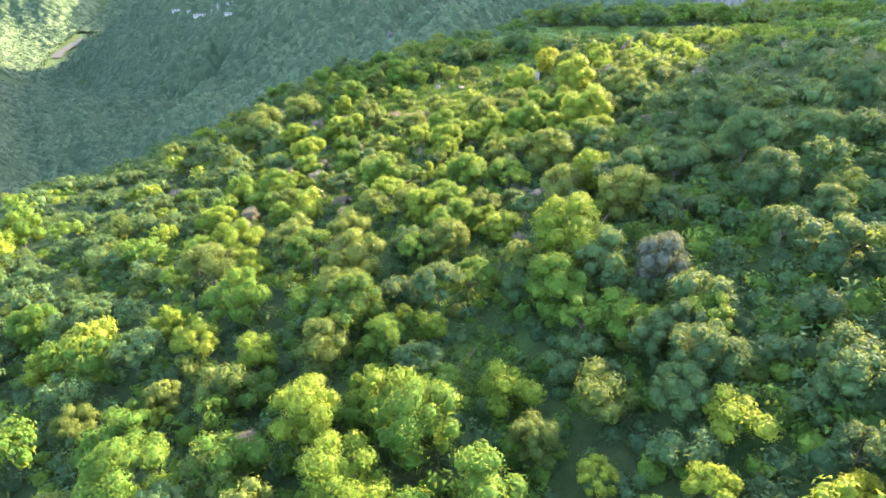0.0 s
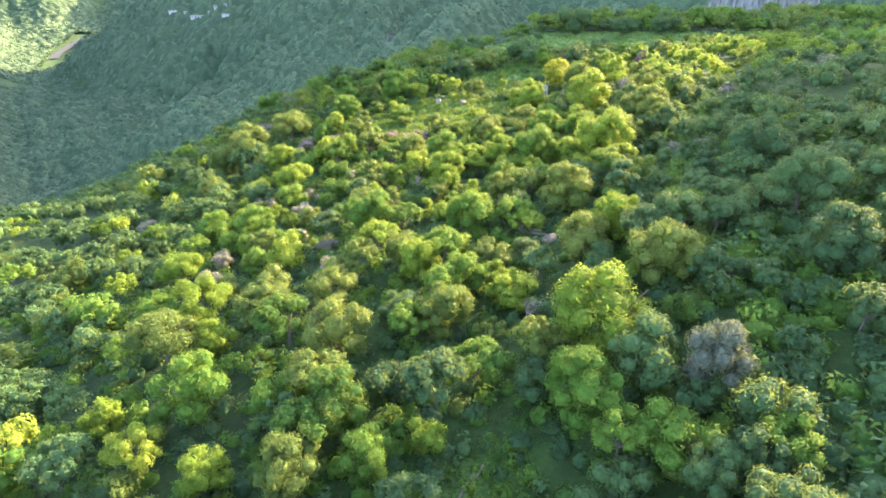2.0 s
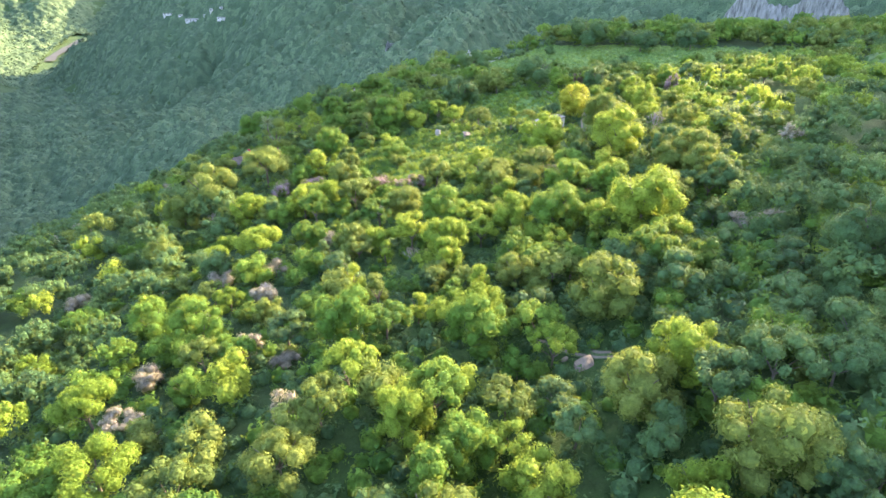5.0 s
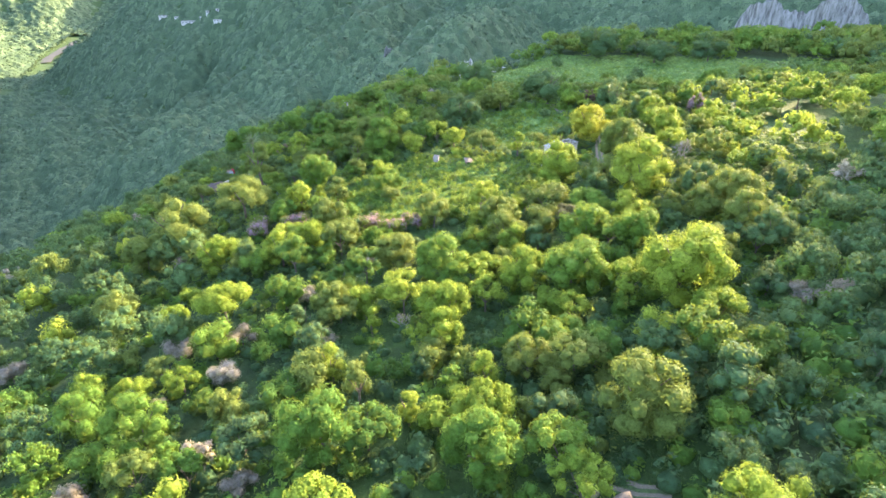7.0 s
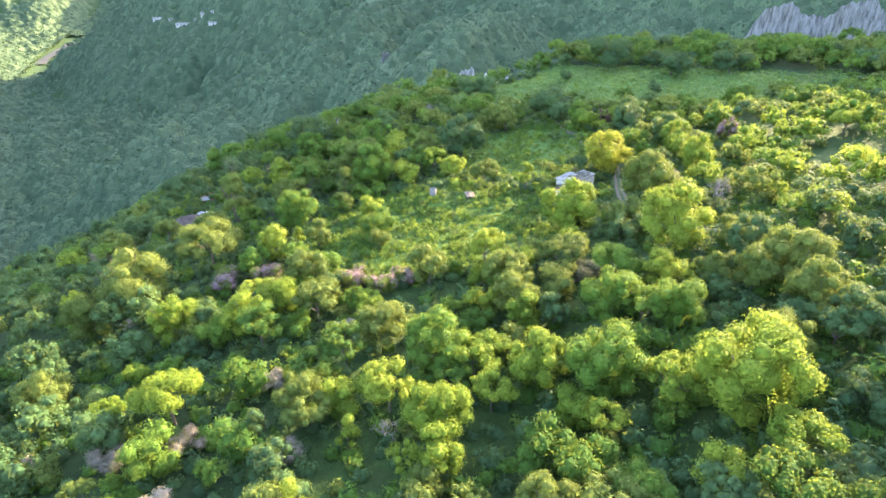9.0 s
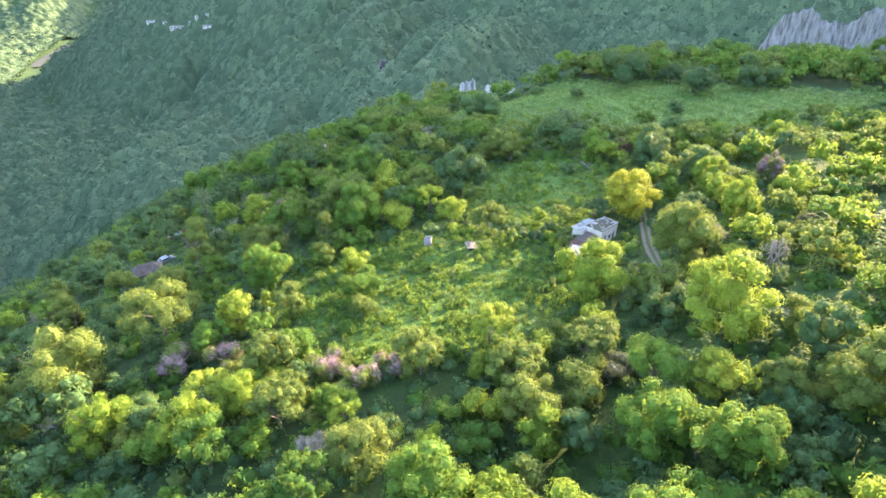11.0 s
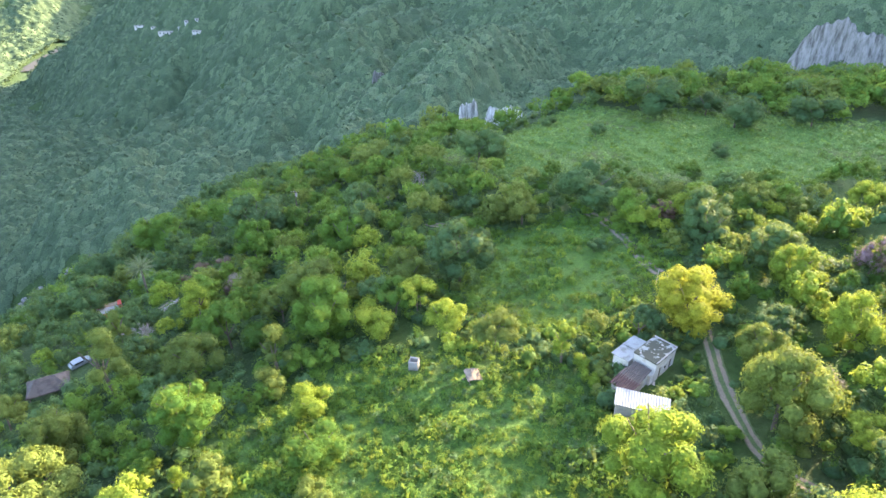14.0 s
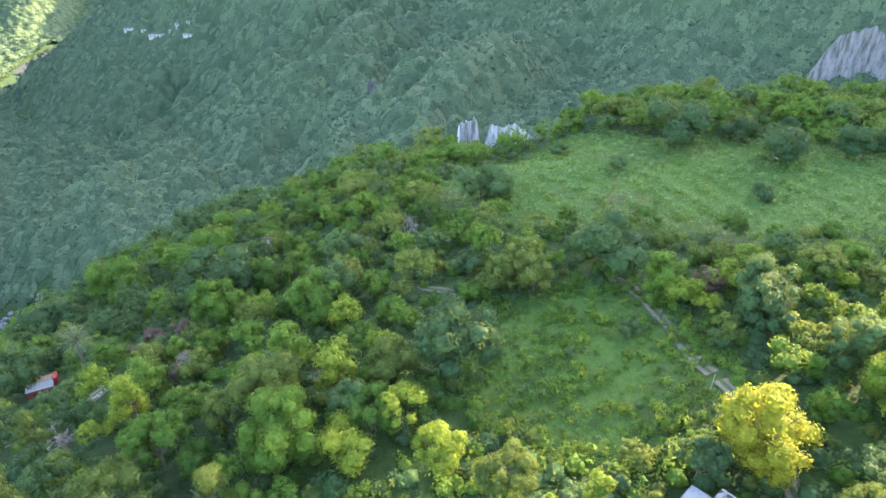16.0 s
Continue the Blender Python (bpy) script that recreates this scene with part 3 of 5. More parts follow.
def plant(kind, leaf, *places):
    """Trees or shrubs of one kind: x, y, crown radius, height."""
    for x, y, R, H in places:
        PLANTED.append((x, y, R))
        if kind == "bare":
            ob = thing("bare_tree", "leafless grey tree with fine forking twigs", "tree", x, y, turn=rng.uniform(0, 360), group="bare trees")
            ob.scale = (R, R, H / 2.0)
            part("trunk", BARE_STEM, ob); part("crown", BARE_TWIGS[rng.integers(4)], ob)
            continue
        v = int(rng.integers(4))
        few = R < 3.2 or y > 258
        key = (kind, leaf.name, v, few)
        if key not in CROWNS:
            shape = (SMALL_CROWNS if few else CROWN_SHAPES)[kind][v]
            vv, ff = shape[:2]
            spots = None if leaf is not LEAF_PINK else (np.sin(vv[ff[:, 0], 0] * 5 + v) + np.sin(vv[ff[:, 0], 1] * 6) + rng.normal(scale=0.8, size=len(ff)) < 0.1).astype(int)
            CROWNS[key] = crown_mesh(shape, [leaf] if spots is None else [leaf, LEAF_OLIVE], spots)
        name, words = SHAPES[kind]
        name, words = ("flowering_shrub", "sprawling shrub covered in blossom") if leaf is LEAF_PINK else (name, words)
        big = "large" if R > 5.5 else "small" if R < 2.6 else ""
        ob = thing(name, " ".join((big + " " + WORDS[leaf.name] + " " + words).split()), "shrub" if kind == "bush" else "tree", x, y, turn=rng.uniform(0, 360), group=("shrubs" if kind == "bush" else "trees") + " on the spur")
        ob.scale = (R, R, H / RATIO[kind])
        part("trunk", TRUNK_SHAPES[kind][rng.integers(3)], ob)
        part("crown", CROWNS[key], ob)


plant("bare", None, (12.2, 89.5, 2.0, 4.0), (-57.5, 188.5, 2.3, 4.7), (-5.8, 152.6, 1.8, 3.7), (-55.4, 254.1, 3.3, 6.5), (56.1, 208.9, 3.7, 7.4), (-5.9, 314.5, 3.3, 6.7))
plant("bush", LEAF_BRIGHT, (-8.3, 244.7, 5.3, 6.6), (-16.1, 226.0, 4.1, 5.2), (-26.6, 208.3, 1.3, 1.7), (7.2, 192.0, 3.3, 4.2))
plant("bush", LEAF_DARK, (44.3, 58.7, 4.4, 5.5), (15.0, 56.5, 3.1, 3.9), (33.0, 76.9, 2.5, 3.1), (53.3, 109.9, 4.4, 5.5), (40.0, 89.6, 3.5, 4.4), (47.8, 139.4, 3.9, 4.9), (40.8, 137.3, 3.9, 4.8), (35.7, 288.8, 9.1, 11.4), (-108.8, 325.8, 9.6, 12.0), (32.6, 266.4, 2.5, 3.1), (-11.4, 329.8, 4.4, 5.5), (12.0, 331.6, 8.7, 10.9), (70.7, 360.8, 12.4, 15.5), (90.7, 340.9, 8.9, 11.1), (88.4, 358.4, 6.6, 8.2), (113.3, 339.6, 8.1, 10.1), (38.0, 365.6, 3.5, 4.4), (6.5, 430.0, 3.6, 9.0), (11.5, 430.0, 3.4, 9.2), (16.5, 431.0, 3.4, 9.0), (23.5, 432.0, 3.2, 7.0), (30.0, 432.0, 3.0, 5.5), (37.0, 431.5, 2.8, 4.0), (47.3, 336.0, 3.7, 4.6), (76.8, 317.4, 3.3, 4.1))
plant("bush", LEAF_GREEN, (-13.8, 217.3, 4.8, 6.0), (-63.1, 326.8, 9.8, 12.3), (-67.8, 369.5, 8.6, 10.8), (-33.2, 340.2, 7.1, 8.9))
plant("bush", LEAF_DRY, (-22.7, 48.3, 2.4, 3.0), (-22.3, 120.9, 2.4, 3.0), (-42.9, 152.4, 3.2, 4.0), (-32.5, 143.0, 3.2, 4.0), (-40.4, 138.8, 1.6, 2.1), (-56.0, 153.4, 2.2, 2.7), (-18.6, 151.5, 2.5, 3.1), (-15.3, 178.7, 2.4, 2.9), (-33.2, 154.2, 3.2, 3.9), (-77.8, 145.3, 2.8, 3.5), (-75.1, 154.2, 3.3, 4.1), (-25.0, 166.7, 2.7, 3.4), (-43.8, 274.7, 3.3, 4.2))
plant("bush", LEAF_OLIVE, (-36.7, 106.8, 3.8, 4.8), (21.4, 183.2, 5.3, 6.6), (-12.6, 209.8, 3.1, 3.9), (-22.1, 353.6, 7.6, 9.5))
plant("bush", LEAF_PINK, (-42.3, 200.0, 4.4, 5.0), (-34.5, 199.3, 4.3, 5.0), (-16.3, 194.4, 4.1, 4.8), (-10.1, 191.0, 3.4, 4.2), (-6.6, 193.7, 2.9, 3.6))
plant("bush", LEAF_GREY, (26.6, 187.5, 3.4, 4.3), (70.2, 224.0, 2.4, 3.0))
plant("round", LEAF_BRIGHT, (42.1, 192.5, 7.1, 13.7), (20.1, 79.4, 7.0, 13.5), (36.8, 150.1, 7.2, 13.9), (-42.8, 74.0, 3.0, 6.2), (-59.5, 68.0, 2.9, 6.0), (-15.4, 48.8, 4.7, 9.4), (-10.1, 39.4, 5.5, 10.8), (-25.5, 63.3, 3.4, 7.0), (29.0, 107.9, 5.2, 10.2), (-3.9, 103.5, 4.3, 8.6), (-32.8, 88.8, 3.4, 6.9), (-65.2, 126.7, 3.1, 6.4), (26.7, 209.4, 6.9, 12.3), (14.4, 161.2, 4.8, 9.4), (0.7, 151.8, 4.7, 9.4), (-47.5, 184.6, 5.0, 9.9), (-32.9, 181.6, 4.8, 9.5), (60.5, 229.9, 4.5, 10.7), (60.6, 246.0, 4.8, 9.5), (36.2, 180.4, 3.6, 7.2), (-27.7, 187.2, 3.9, 7.8))
plant("round", LEAF_DARK, (28.8, 51.3, 4.6, 9.2), (25.3, 47.2, 3.6, 7.2), (25.5, 57.2, 3.4, 6.9), (52.4, 88.0, 5.4, 10.5), (56.4, 78.8, 3.7, 7.4), (55.8, 104.0, 6.1, 11.9), (66.9, 102.8, 5.0, 9.9), (58.3, 125.1, 6.6, 12.8), (85.3, 120.0, 6.2, 12.1), (-6.0, 89.9, 3.7, 7.5), (54.6, 161.2, 4.1, 8.2), (-1.9, 139.5, 2.4, 5.1), (-20.4, 306.7, 5.3, 10.4), (-47.6, 301.7, 9.5, 16), (56.0, 271.5, 5.4, 10.6), (-19.7, 288.6, 6.2, 12.1), (-87.1, 286.1, 6.5, 12.7), (53.8, 266.1, 5.2, 10.2), (5.7, 261.5, 7.1, 13.8), (61.0, 255.2, 5.0, 9.9))
plant("round", LEAF_GREEN, (15.5, 68.7, 5.0, 9.9), (-7.9, 63.9, 3.4, 6.9), (-12.5, 71.1, 4.9, 9.6), (-2.7, 46.4, 5.4, 10.6), (-104.2, 130.3, 5.7, 11.1), (-31.3, 75.4, 5.2, 10.1), (-68.4, 80.2, 4.3, 8.5), (-13.7, 125.0, 5.3, 10.5), (3.1, 98.8, 4.1, 8.2), (5.5, 121.0, 5.1, 10.1), (-48.3, 134.6, 4.4, 8.7), (-38.9, 130.4, 4.7, 9.3), (35.4, 168.9, 4.5, 9.0), (26.6, 173.4, 5.2, 10.3), (22.4, 157.8, 5.7, 11.2), (0.5, 167.3, 5.5, 10.8), (21.4, 137.8, 3.6, 7.3), (-33.3, 222.7, 5.6, 11.0), (-18.0, 246.0, 6.3, 12.3), (42.6, 278.8, 4.3, 8.5), (-83.9, 325.0, 6.9, 13.4), (-14.5, 185.6, 2.4, 5.1), (-20.5, 283.4, 6.2, 12.0))
plant("round", LEAF_GREEN, (-44.5, 291.5, 5.9, 11.5), (-40.5, 276.7, 3.2, 6.4), (-47.4, 277.1, 3.2, 6.5), (-90.7, 330.8, 8.0, 15.3), (-35.5, 302.3, 5.0, 9.9), (-2.4, 370.4, 5.5, 10.7))
plant("round", LEAF_RUSSET, (49.1, 277.5, 2.9, 6.0))
plant("round", LEAF_OLIVE, (30.9, 92.4, 5.7, 11.2), (-15.9, 62.1, 4.1, 8.2), (9.9, 44.6, 3.3, 6.7), (23.5, 125.1, 5.7, 11.1), (22.9, 103.2, 5.0, 9.8), (-14.4, 85.2, 5.1, 10.0), (0.2, 88.3, 4.6, 9.1), (44.8, 158.7, 4.1, 8.1), (48.6, 175.2, 4.3, 8.5), (54.0, 175.7, 5.2, 10.2), (52.9, 166.8, 4.8, 9.4), (47.6, 228.8, 3.9, 7.6), (-8.5, 174.1, 4.5, 8.8), (13.3, 181.0, 4.7, 9.2), (-61.3, 197.3, 7.9, 15.2), (-66.6, 189.7, 5.3, 10.4), (-62.2, 168.5, 4.5, 8.9), (-18.7, 159.6, 3.9, 7.9), (12.3, 137.8, 3.7, 7.4), (11.8, 128.5, 2.7, 5.5), (-28.0, 133.9, 3.0, 6.2), (44.6, 216.4, 6.0, 13.0), (-4.2, 259.3, 4.8, 9.5), (-21.7, 254.9, 6.3, 12.2))
plant("round", LEAF_OLIVE, (-53.8, 223.4, 5.2, 10.1), (-77.1, 223.2, 3.7, 7.5), (43.5, 178.5, 3.2, 6.4), (-19.9, 187.4, 3.2, 6.5), (20.3, 283.6, 4.2, 8.3))
plant("round", LEAF_PINK, (74.5, 249.3, 3.2, 8.4))
plant("round", LEAF_GREY, (29.9, 70.2, 4.0, 9.7))
plant("spread", LEAF_BRIGHT, (-35.3, 67.8, 4.0, 7.1), (-8.5, 55.4, 3.1, 5.8), (15.1, 39.5, 2.5, 4.9), (24.4, 35.8, 3.0, 5.7), (-38.8, 98.4, 5.7, 9.5), (-47.1, 111.8, 5.3, 9.0), (89.3, 274.3, 4.4, 7.7), (100.2, 242.4, 4.4, 7.7), (-37.5, 160.2, 6.2, 10.2), (-38.0, 141.6, 3.0, 5.6), (-44.4, 138.9, 3.6, 6.5), (3.5, 241.6, 4.5, 7.8))
plant("spread", LEAF_GREEN, (-33.3, 42.7, 5.6, 9.4), (29.1, 183.1, 5.6, 9.4))
plant("spread", LEAF_OLIVE, (-36.0, 57.7, 2.9, 5.6), (-46.7, 54.9, 3.2, 6.0), (-17.1, 97.9, 4.5, 7.8), (-40.0, 86.6, 6.6, 10.7), (-49.9, 210.4, 7.9, 12.5), (11.2, 238.2, 4.4, 7.7), (-38.7, 238.8, 5.7, 9.5), (-71.1, 234.2, 4.6, 7.9))
plant("spread", LEAF_YELLOW, (35.6, 33.8, 2.4, 4.8))
plant("tall", LEAF_BRIGHT, (-14.8, 140.8, 2.5, 7.5), (6.2, 135.4, 2.6, 7.8), (-3.2, 129.8, 2.1, 6.4), (-30.9, 213.2, 1.7, 5.0), (-10.6, 151.8, 2.0, 6.1), (21.1, 234.5, 2.7, 8.0), (-45.9, 258.3, 4.0, 11.9), (-48.7, 261.5, 3.2, 9.7))
plant("tall", LEAF_DARK, (-22.5, 153.4, 2.5, 7.5))
plant("tall", LEAF_OLIVE, (-10.5, 134.8, 2.6, 7.9), (-53.0, 237.8, 4.6, 13.9), (-23.9, 236.6, 3.4, 10.2), (-74.6, 221.0, 3.2, 9.7), (-62.8, 257.6, 3.0, 9.1))
plant("bush", LEAF_DRY, (52.0, 145.0, 3.2, 3.0), (56.2, 143.6, 3.0, 2.8))
plant("bush", LEAF_RUSSET, (-58.5, 290.4, 3.4, 3.0), (-61.8, 285.6, 2.8, 2.6), (-54.6, 294.0, 2.8, 2.4))
plant("bush", LEAF_PINK, (-44.4, 270.8, 1.9, 4.6))
plant("round", LEAF_YELLOW, (42.2, 240.6, 6.4, 10.8))
plant("bush", LEAF_YELLOW, (41.5, 238.4, 4.3, 5.2))

plant("bush", LEAF_GREEN, (26.4, 219.4, 1.5, 2.3), (28.4, 218.7, 1.5, 2.2), (24.6, 221.2, 1.4, 2.1), (30.6, 217.8, 1.4, 2.0))
plant("bush", LEAF_DARK, (-77.0, 275.4, 1.5, 1.5), (-75.2, 273.2, 1.4, 1.4), (-79.0, 277.6, 1.4, 1.3), (-74.2, 277.0, 1.6, 1.8), (-77.4, 271.8, 1.6, 1.7), (-73.0, 274.8, 1.5, 1.6), (-80.4, 274.4, 1.5, 1.5))
plant("bush", LEAF_OLIVE, (38.4, 231.2, 0.9, 0.9), (40.2, 229.2, 0.8, 0.9), (40.0, 234.2, 1.1, 1.2))
plant("bush", LEAF_GREEN, (37.0, 225.6, 0.9, 1.0), (39.4, 227.2, 0.9, 0.9), (38.0, 234.6, 1.2, 1.4), (40.6, 232.0, 0.8, 0.8))
plant("bush", LEAF_DARK, (28.9, 229.0, 1.9, 2.7), (29.4, 231.6, 1.9, 3.0), (30.0, 233.6, 1.7, 2.6), (27.6, 225.4, 1.5, 2.0), (36.6, 227.4, 1.0, 1.2), (26.4, 223.2, 1.2, 1.6))
plant("bush", LEAF_OLIVE, (26.6, 229.3, 1.9, 2.3), (28.0, 234.6, 2.0, 2.6), (26.0, 232.4, 1.6, 2.0), (25.0, 226.0, 1.8, 2.1))
plant("bush", LEAF_BRIGHT, (24.2, 229.0, 1.7, 2.4), (23.8, 233.0, 2.0, 2.6), (35.0, 224.6, 1.3, 1.5), (37.2, 226.6, 1.2, 1.3))
plant("bush", LEAF_GREEN, (33.4, 223.8, 1.1, 1.3), (38.6, 229.6, 1.4, 1.6), (46.8, 226.0, 1.8, 2.2), (39.0, 216.0, 1.7, 2.0), (47.5, 232.5, 2.0, 2.4))

# ---------------------------------------------------------------- house by the track
def house():
    x0, y0 = 32.9, 227.7
    base = 20.2
    h = thing("house", "flat-roofed whitewashed farmhouse with a stained mossy roof", "house", x0, y0, base, 42.8)
    u1, v1, top = 5.4, 3.6, 3.6
    t = 0.22
    gaps = ((1.15, 1.75, 0.35, 2.3), (2.6, 3.3, 1.15, 1.85), (4.0, 4.6, 0.35, 2.3))
    front, last = [], 0.0
    for a, b, lo, hi in gaps:
        front += [box((last, 0, -1), (a, t, top), 0), box((a, 0.002, -1), (b, t - 0.002, lo), 0), box((a, 0.002, hi), (b, t - 0.002, top), 0)]
        last = b
    front.append(box((last, 0, -1), (u1, t, top), 0))
    part("wall", solid("wall", front + [box((0, t, -1), (t, v1, top)), box((u1 - t, t, -1), (u1, v1, top)), box((t, v1 - t, -1), (u1 - t, v1, top))], WHITEWASH), h)
    part("roof", solid("roof", [box((-0.12, -0.12, top), (u1 + 0.12, v1 + 0.1, top + 0.18))], ROOF_MOSS), h, "mossy stained concrete roof slab")
    rim = [box((-0.14, -0.14, top + 0.18), (u1 + 0.14, 0.06, top + 0.36)), box((u1 - 0.06, 0.06, top + 0.18), (u1 + 0.14, v1, top + 0.32))]
    part("parapet", solid("parapet", rim, CONCRETE), h)
    for a, b, lo, hi in (gaps[0], gaps[2]):
        d = part("door", solid("door", [box((a, 0.1, lo), (b, 0.15, hi), 0.01)], TIMBER), h, "dark timber door")
        part("handle", solid("handle", [box((b - 0.14, 0.06, 1.25), (b - 0.08, 0.1, 1.4), 0.01)], ROOF_GREY), d)
    a, b, lo, hi = gaps[1]
    w = part("window", solid("window", [box((a, 0.09, lo), (b, 0.13, hi), 0)], GLASS_DARK), h, "small dark window")
    part("sill", solid("sill", [box((a - 0.08, -0.08, lo - 0.08), (b + 0.08, 0.06, lo))], CONCRETE), w)
    part("plinth", solid("plinth", [box((-0.4, -1.1, -1.2), (u1 + 0.3, -0.002, 0.32))], CONCRETE), h, "raised pale concrete terrace")
    part("annex_wall", solid("annex_wall", [box((-1.2, v1 + 0.004, -1), (4.2, v1 + 2.5, 2.6))], WHITEWASH), h)
    for a, b, dz in ((-1.5, 1.5, 0.0), (1.45, 4.4, 0.1)):
        part("annex_roof", solid("annex_roof", [corrugated(a, b, v1 - 0.1, v1 + 2.8, 2.85 + dz, 2.72 + dz, 12, 0.04, 0.02)], ROOF_WHITE), h, "pale weathered sheet roof")
    part("buttress", solid("buttress", [box((-0.9, 0.1, -1), (-0.004, 1.8, 1.9))], WHITEWASH), h)
    for k in range(9):
        a, b = rng.uniform(0.3, u1 - 0.6), rng.uniform(0.6, v1 - 0.5)
        r = lump(rng, np.array([a, b, top + 0.2]), rng.uniform(0.1, 0.24), 0.5)
        part("rubble", mesh_of("rubble", *r, [CONCRETE]), h)


house()


def shed(name, label, x, y, z, turn, u, v, high, fall, roof, wall, waves, lean=0.0):
    s = thing(name, label, "shed", x, y, z, turn)
    t = 0.14
    part("wall", solid("wall", [box((0, 0, -1.5), (u, t, high - 0.1)), box((0, v - t, -1.5), (u, v, high - fall - 0.1)), box((0, t, -1.5), (t, v - t, high - fall - 0.1)), box((u - t, t, -1.5), (u, v - t, high - fall - 0.1))], wall), s)
    part("door", solid("door", [box((u * 0.55, -0.05, -0.4), (u * 0.55 + 0.75, -0.004, high - 0.45), 0.01)], TIMBER), s, "dark plank door")
    part("roof", solid("roof", [corrugated(-0.25, u + 0.25, -0.25, v + 0.25, high, high - fall, waves)], roof), s)
    for k in range(3):
        part("beam", solid("beam", [box((u * k / 2 - 0.05, -0.2, high - 0.18), (u * k / 2 + 0.05, 0.05, high - 0.06), 0.01)], TIMBER), s)


shed("lean_to_shed", "small brown-roofed lean-to against the farmhouse", 32.0, 227.6, 20.2, 132.8, 2.3, 1.5, 2.7, 0.3, ROOF_BROWN, WHITEWASH, 8)
shed("rusty_shed", "low shed with a rusted red sheet roof", 31.0, 226.6, 20.1, 132.8, 2.7, 1.7, 2.4, 0.1, ROOF_BROWN, CONCRETE, 9)
shed("rusty_shed", "low shed with a rusted red sheet roof", 29.75, 225.2, 20.1, 132.8, 2.8, 2.0, 2.35, 0.25, ROOF_RUST, CONCRETE, 9)
shed("white_shed", "long shed with a bright white metal roof", 25.8, 221.3, 20.2, -18.7, 6.6, 2.7, 2.5, -0.25, ROOF_METAL, CONCRETE, 20)


def cistern(x, y):
    """A roofless whitewashed masonry tank."""
    c = thing("masonry_tank", "small pale grey open-topped masonry box in the meadow", "tank", x, y, None, -12)
    a, b, t, hh = 0.75, 0.62, 0.16, 1.6
    for lo, hi in (((-a, -b, -0.5), (a, -b + t, hh)), ((-a, b - t, -0.5), (a, b, hh + 0.1)), ((-a, -b + t, -0.5), (-a + t, b - t, hh)), ((a - t, -b + t, -0.5), (a, b - t, hh))):
        part("wall", solid("wall", [box(lo, hi)], CONCRETE), c)
    part("floor_slab", solid("floor_slab", [box((-a + t, -b + t, 0.6), (a - t, b - t, 0.7))], CONCRETE), c)


cistern(-1.9, 234.6)


def ruin(x, y):
    r = thing("collapsed_hut", "collapsed tan hut with a sagging roof slab", "ruin", x, y, ground_z(x, y) - 0.25, 20)
    r.scale = (0.85, 0.85, 0.8)
    for k, (lo, hi) in enumerate((((-1.2, -0.9, -0.4), (-1.0, 0.9, 1.0)), ((1.0, -0.9, -0.4), (1.2, 0.9, 0.6)), ((-1.0, 0.7, -0.4), (1.0, 0.9, 1.3)))):
        part("wall", solid("wall", [box(lo, hi, 0.06)], ROCK_TAN), r)
    bm = bmesh.new()
    bmesh.ops.create_grid(bm, x_segments=8, y_segments=6, size=1.0)
    for v in bm.verts:
        v.co = Vector((v.co.x * 1.4, v.co.y * 1.15, 1.25 + 0.4 * v.co.y - 0.3 * v.co.x - 0.25 * v.co.x * v.co.x)) + Vector(rng.normal(scale=0.05, size=3))
    bmesh.ops.solidify(bm, geom=list(bm.faces), thickness=0.14)
    part("roof", solid("roof", [bm], ROCK_TAN), r)
    for k in range(9):
        a = rng.uniform(0, 6.28); d = rng.uniform(1.3, 1.9)
        part("stone", mesh_of("stone", *lump(rng, np.array([d * math.cos(a), d * math.sin(a), 0.1]), rng.uniform(0.12, 0.26)), [ROCK_TAN]), r)


ruin(7.3, 231.3)


# ---------------------------------------------------------------- hamlet on the left flank
def red_house(x, y):
    z = ground_z(x, y) - 0.4
    h = thing("red_house", "small red-walled house with a white and brown roof", "house", x, y, z, 28)
    h.scale = (0.8, 0.8, 0.85)
    part("wall", solid("wall", [box((-3, -2.4, -2), (3, 2.4, 2.7))], BRICK_RED), h)
    part("roof", solid("roof", [corrugated(-3.2, 3.2, -2.7, 0.2, 2.8, 3.15, 18)], ROOF_METAL), h, "white sheet roof")
    part("back_roof", solid("back_roof", [corrugated(-3.2, 3.2, 0.2, 3.0, 3.2, 2.8, 18)], ROCK_TAN), h, "brown tile-coloured roof")
    part("gable", solid("gable", [box((3.004, -0.2, -2), (4.0, 2.6, 3.4))], BRICK_RED), h)
    part("porch", solid("porch", [box((3.0, -4.6, -2), (6.4, -2.6, 1.7))], ROOF_GREY), h)
    p = part("porch_roof", solid("porch_roof", [corrugated(2.7, 6.8, -5.0, -2.3, 1.9, 2.3, 10)], ROOF_BROWN), h, "grey-brown lean-to roof")
    for k in (0, 1):
        part("skylight", solid("skylight", [box((3.4 + 1.5 * k, -4.1, 2.11), (4.5 + 1.5 * k, -3.2, 2.28), 0.02)], GLASS_DARK), p)
    for a in (-1.6, 1.0):
        w = part("window", solid("window", [box((a, -2.46, 0.9), (a + 0.9, -2.404, 1.9), 0)], GLASS_DARK), h)
        part("sill", solid("sill", [box((a - 0.1, -2.55, 0.8), (a + 1.0, -2.404, 0.9), 0.01)], CONCRETE), w)


red_house(-82.3, 284.0)


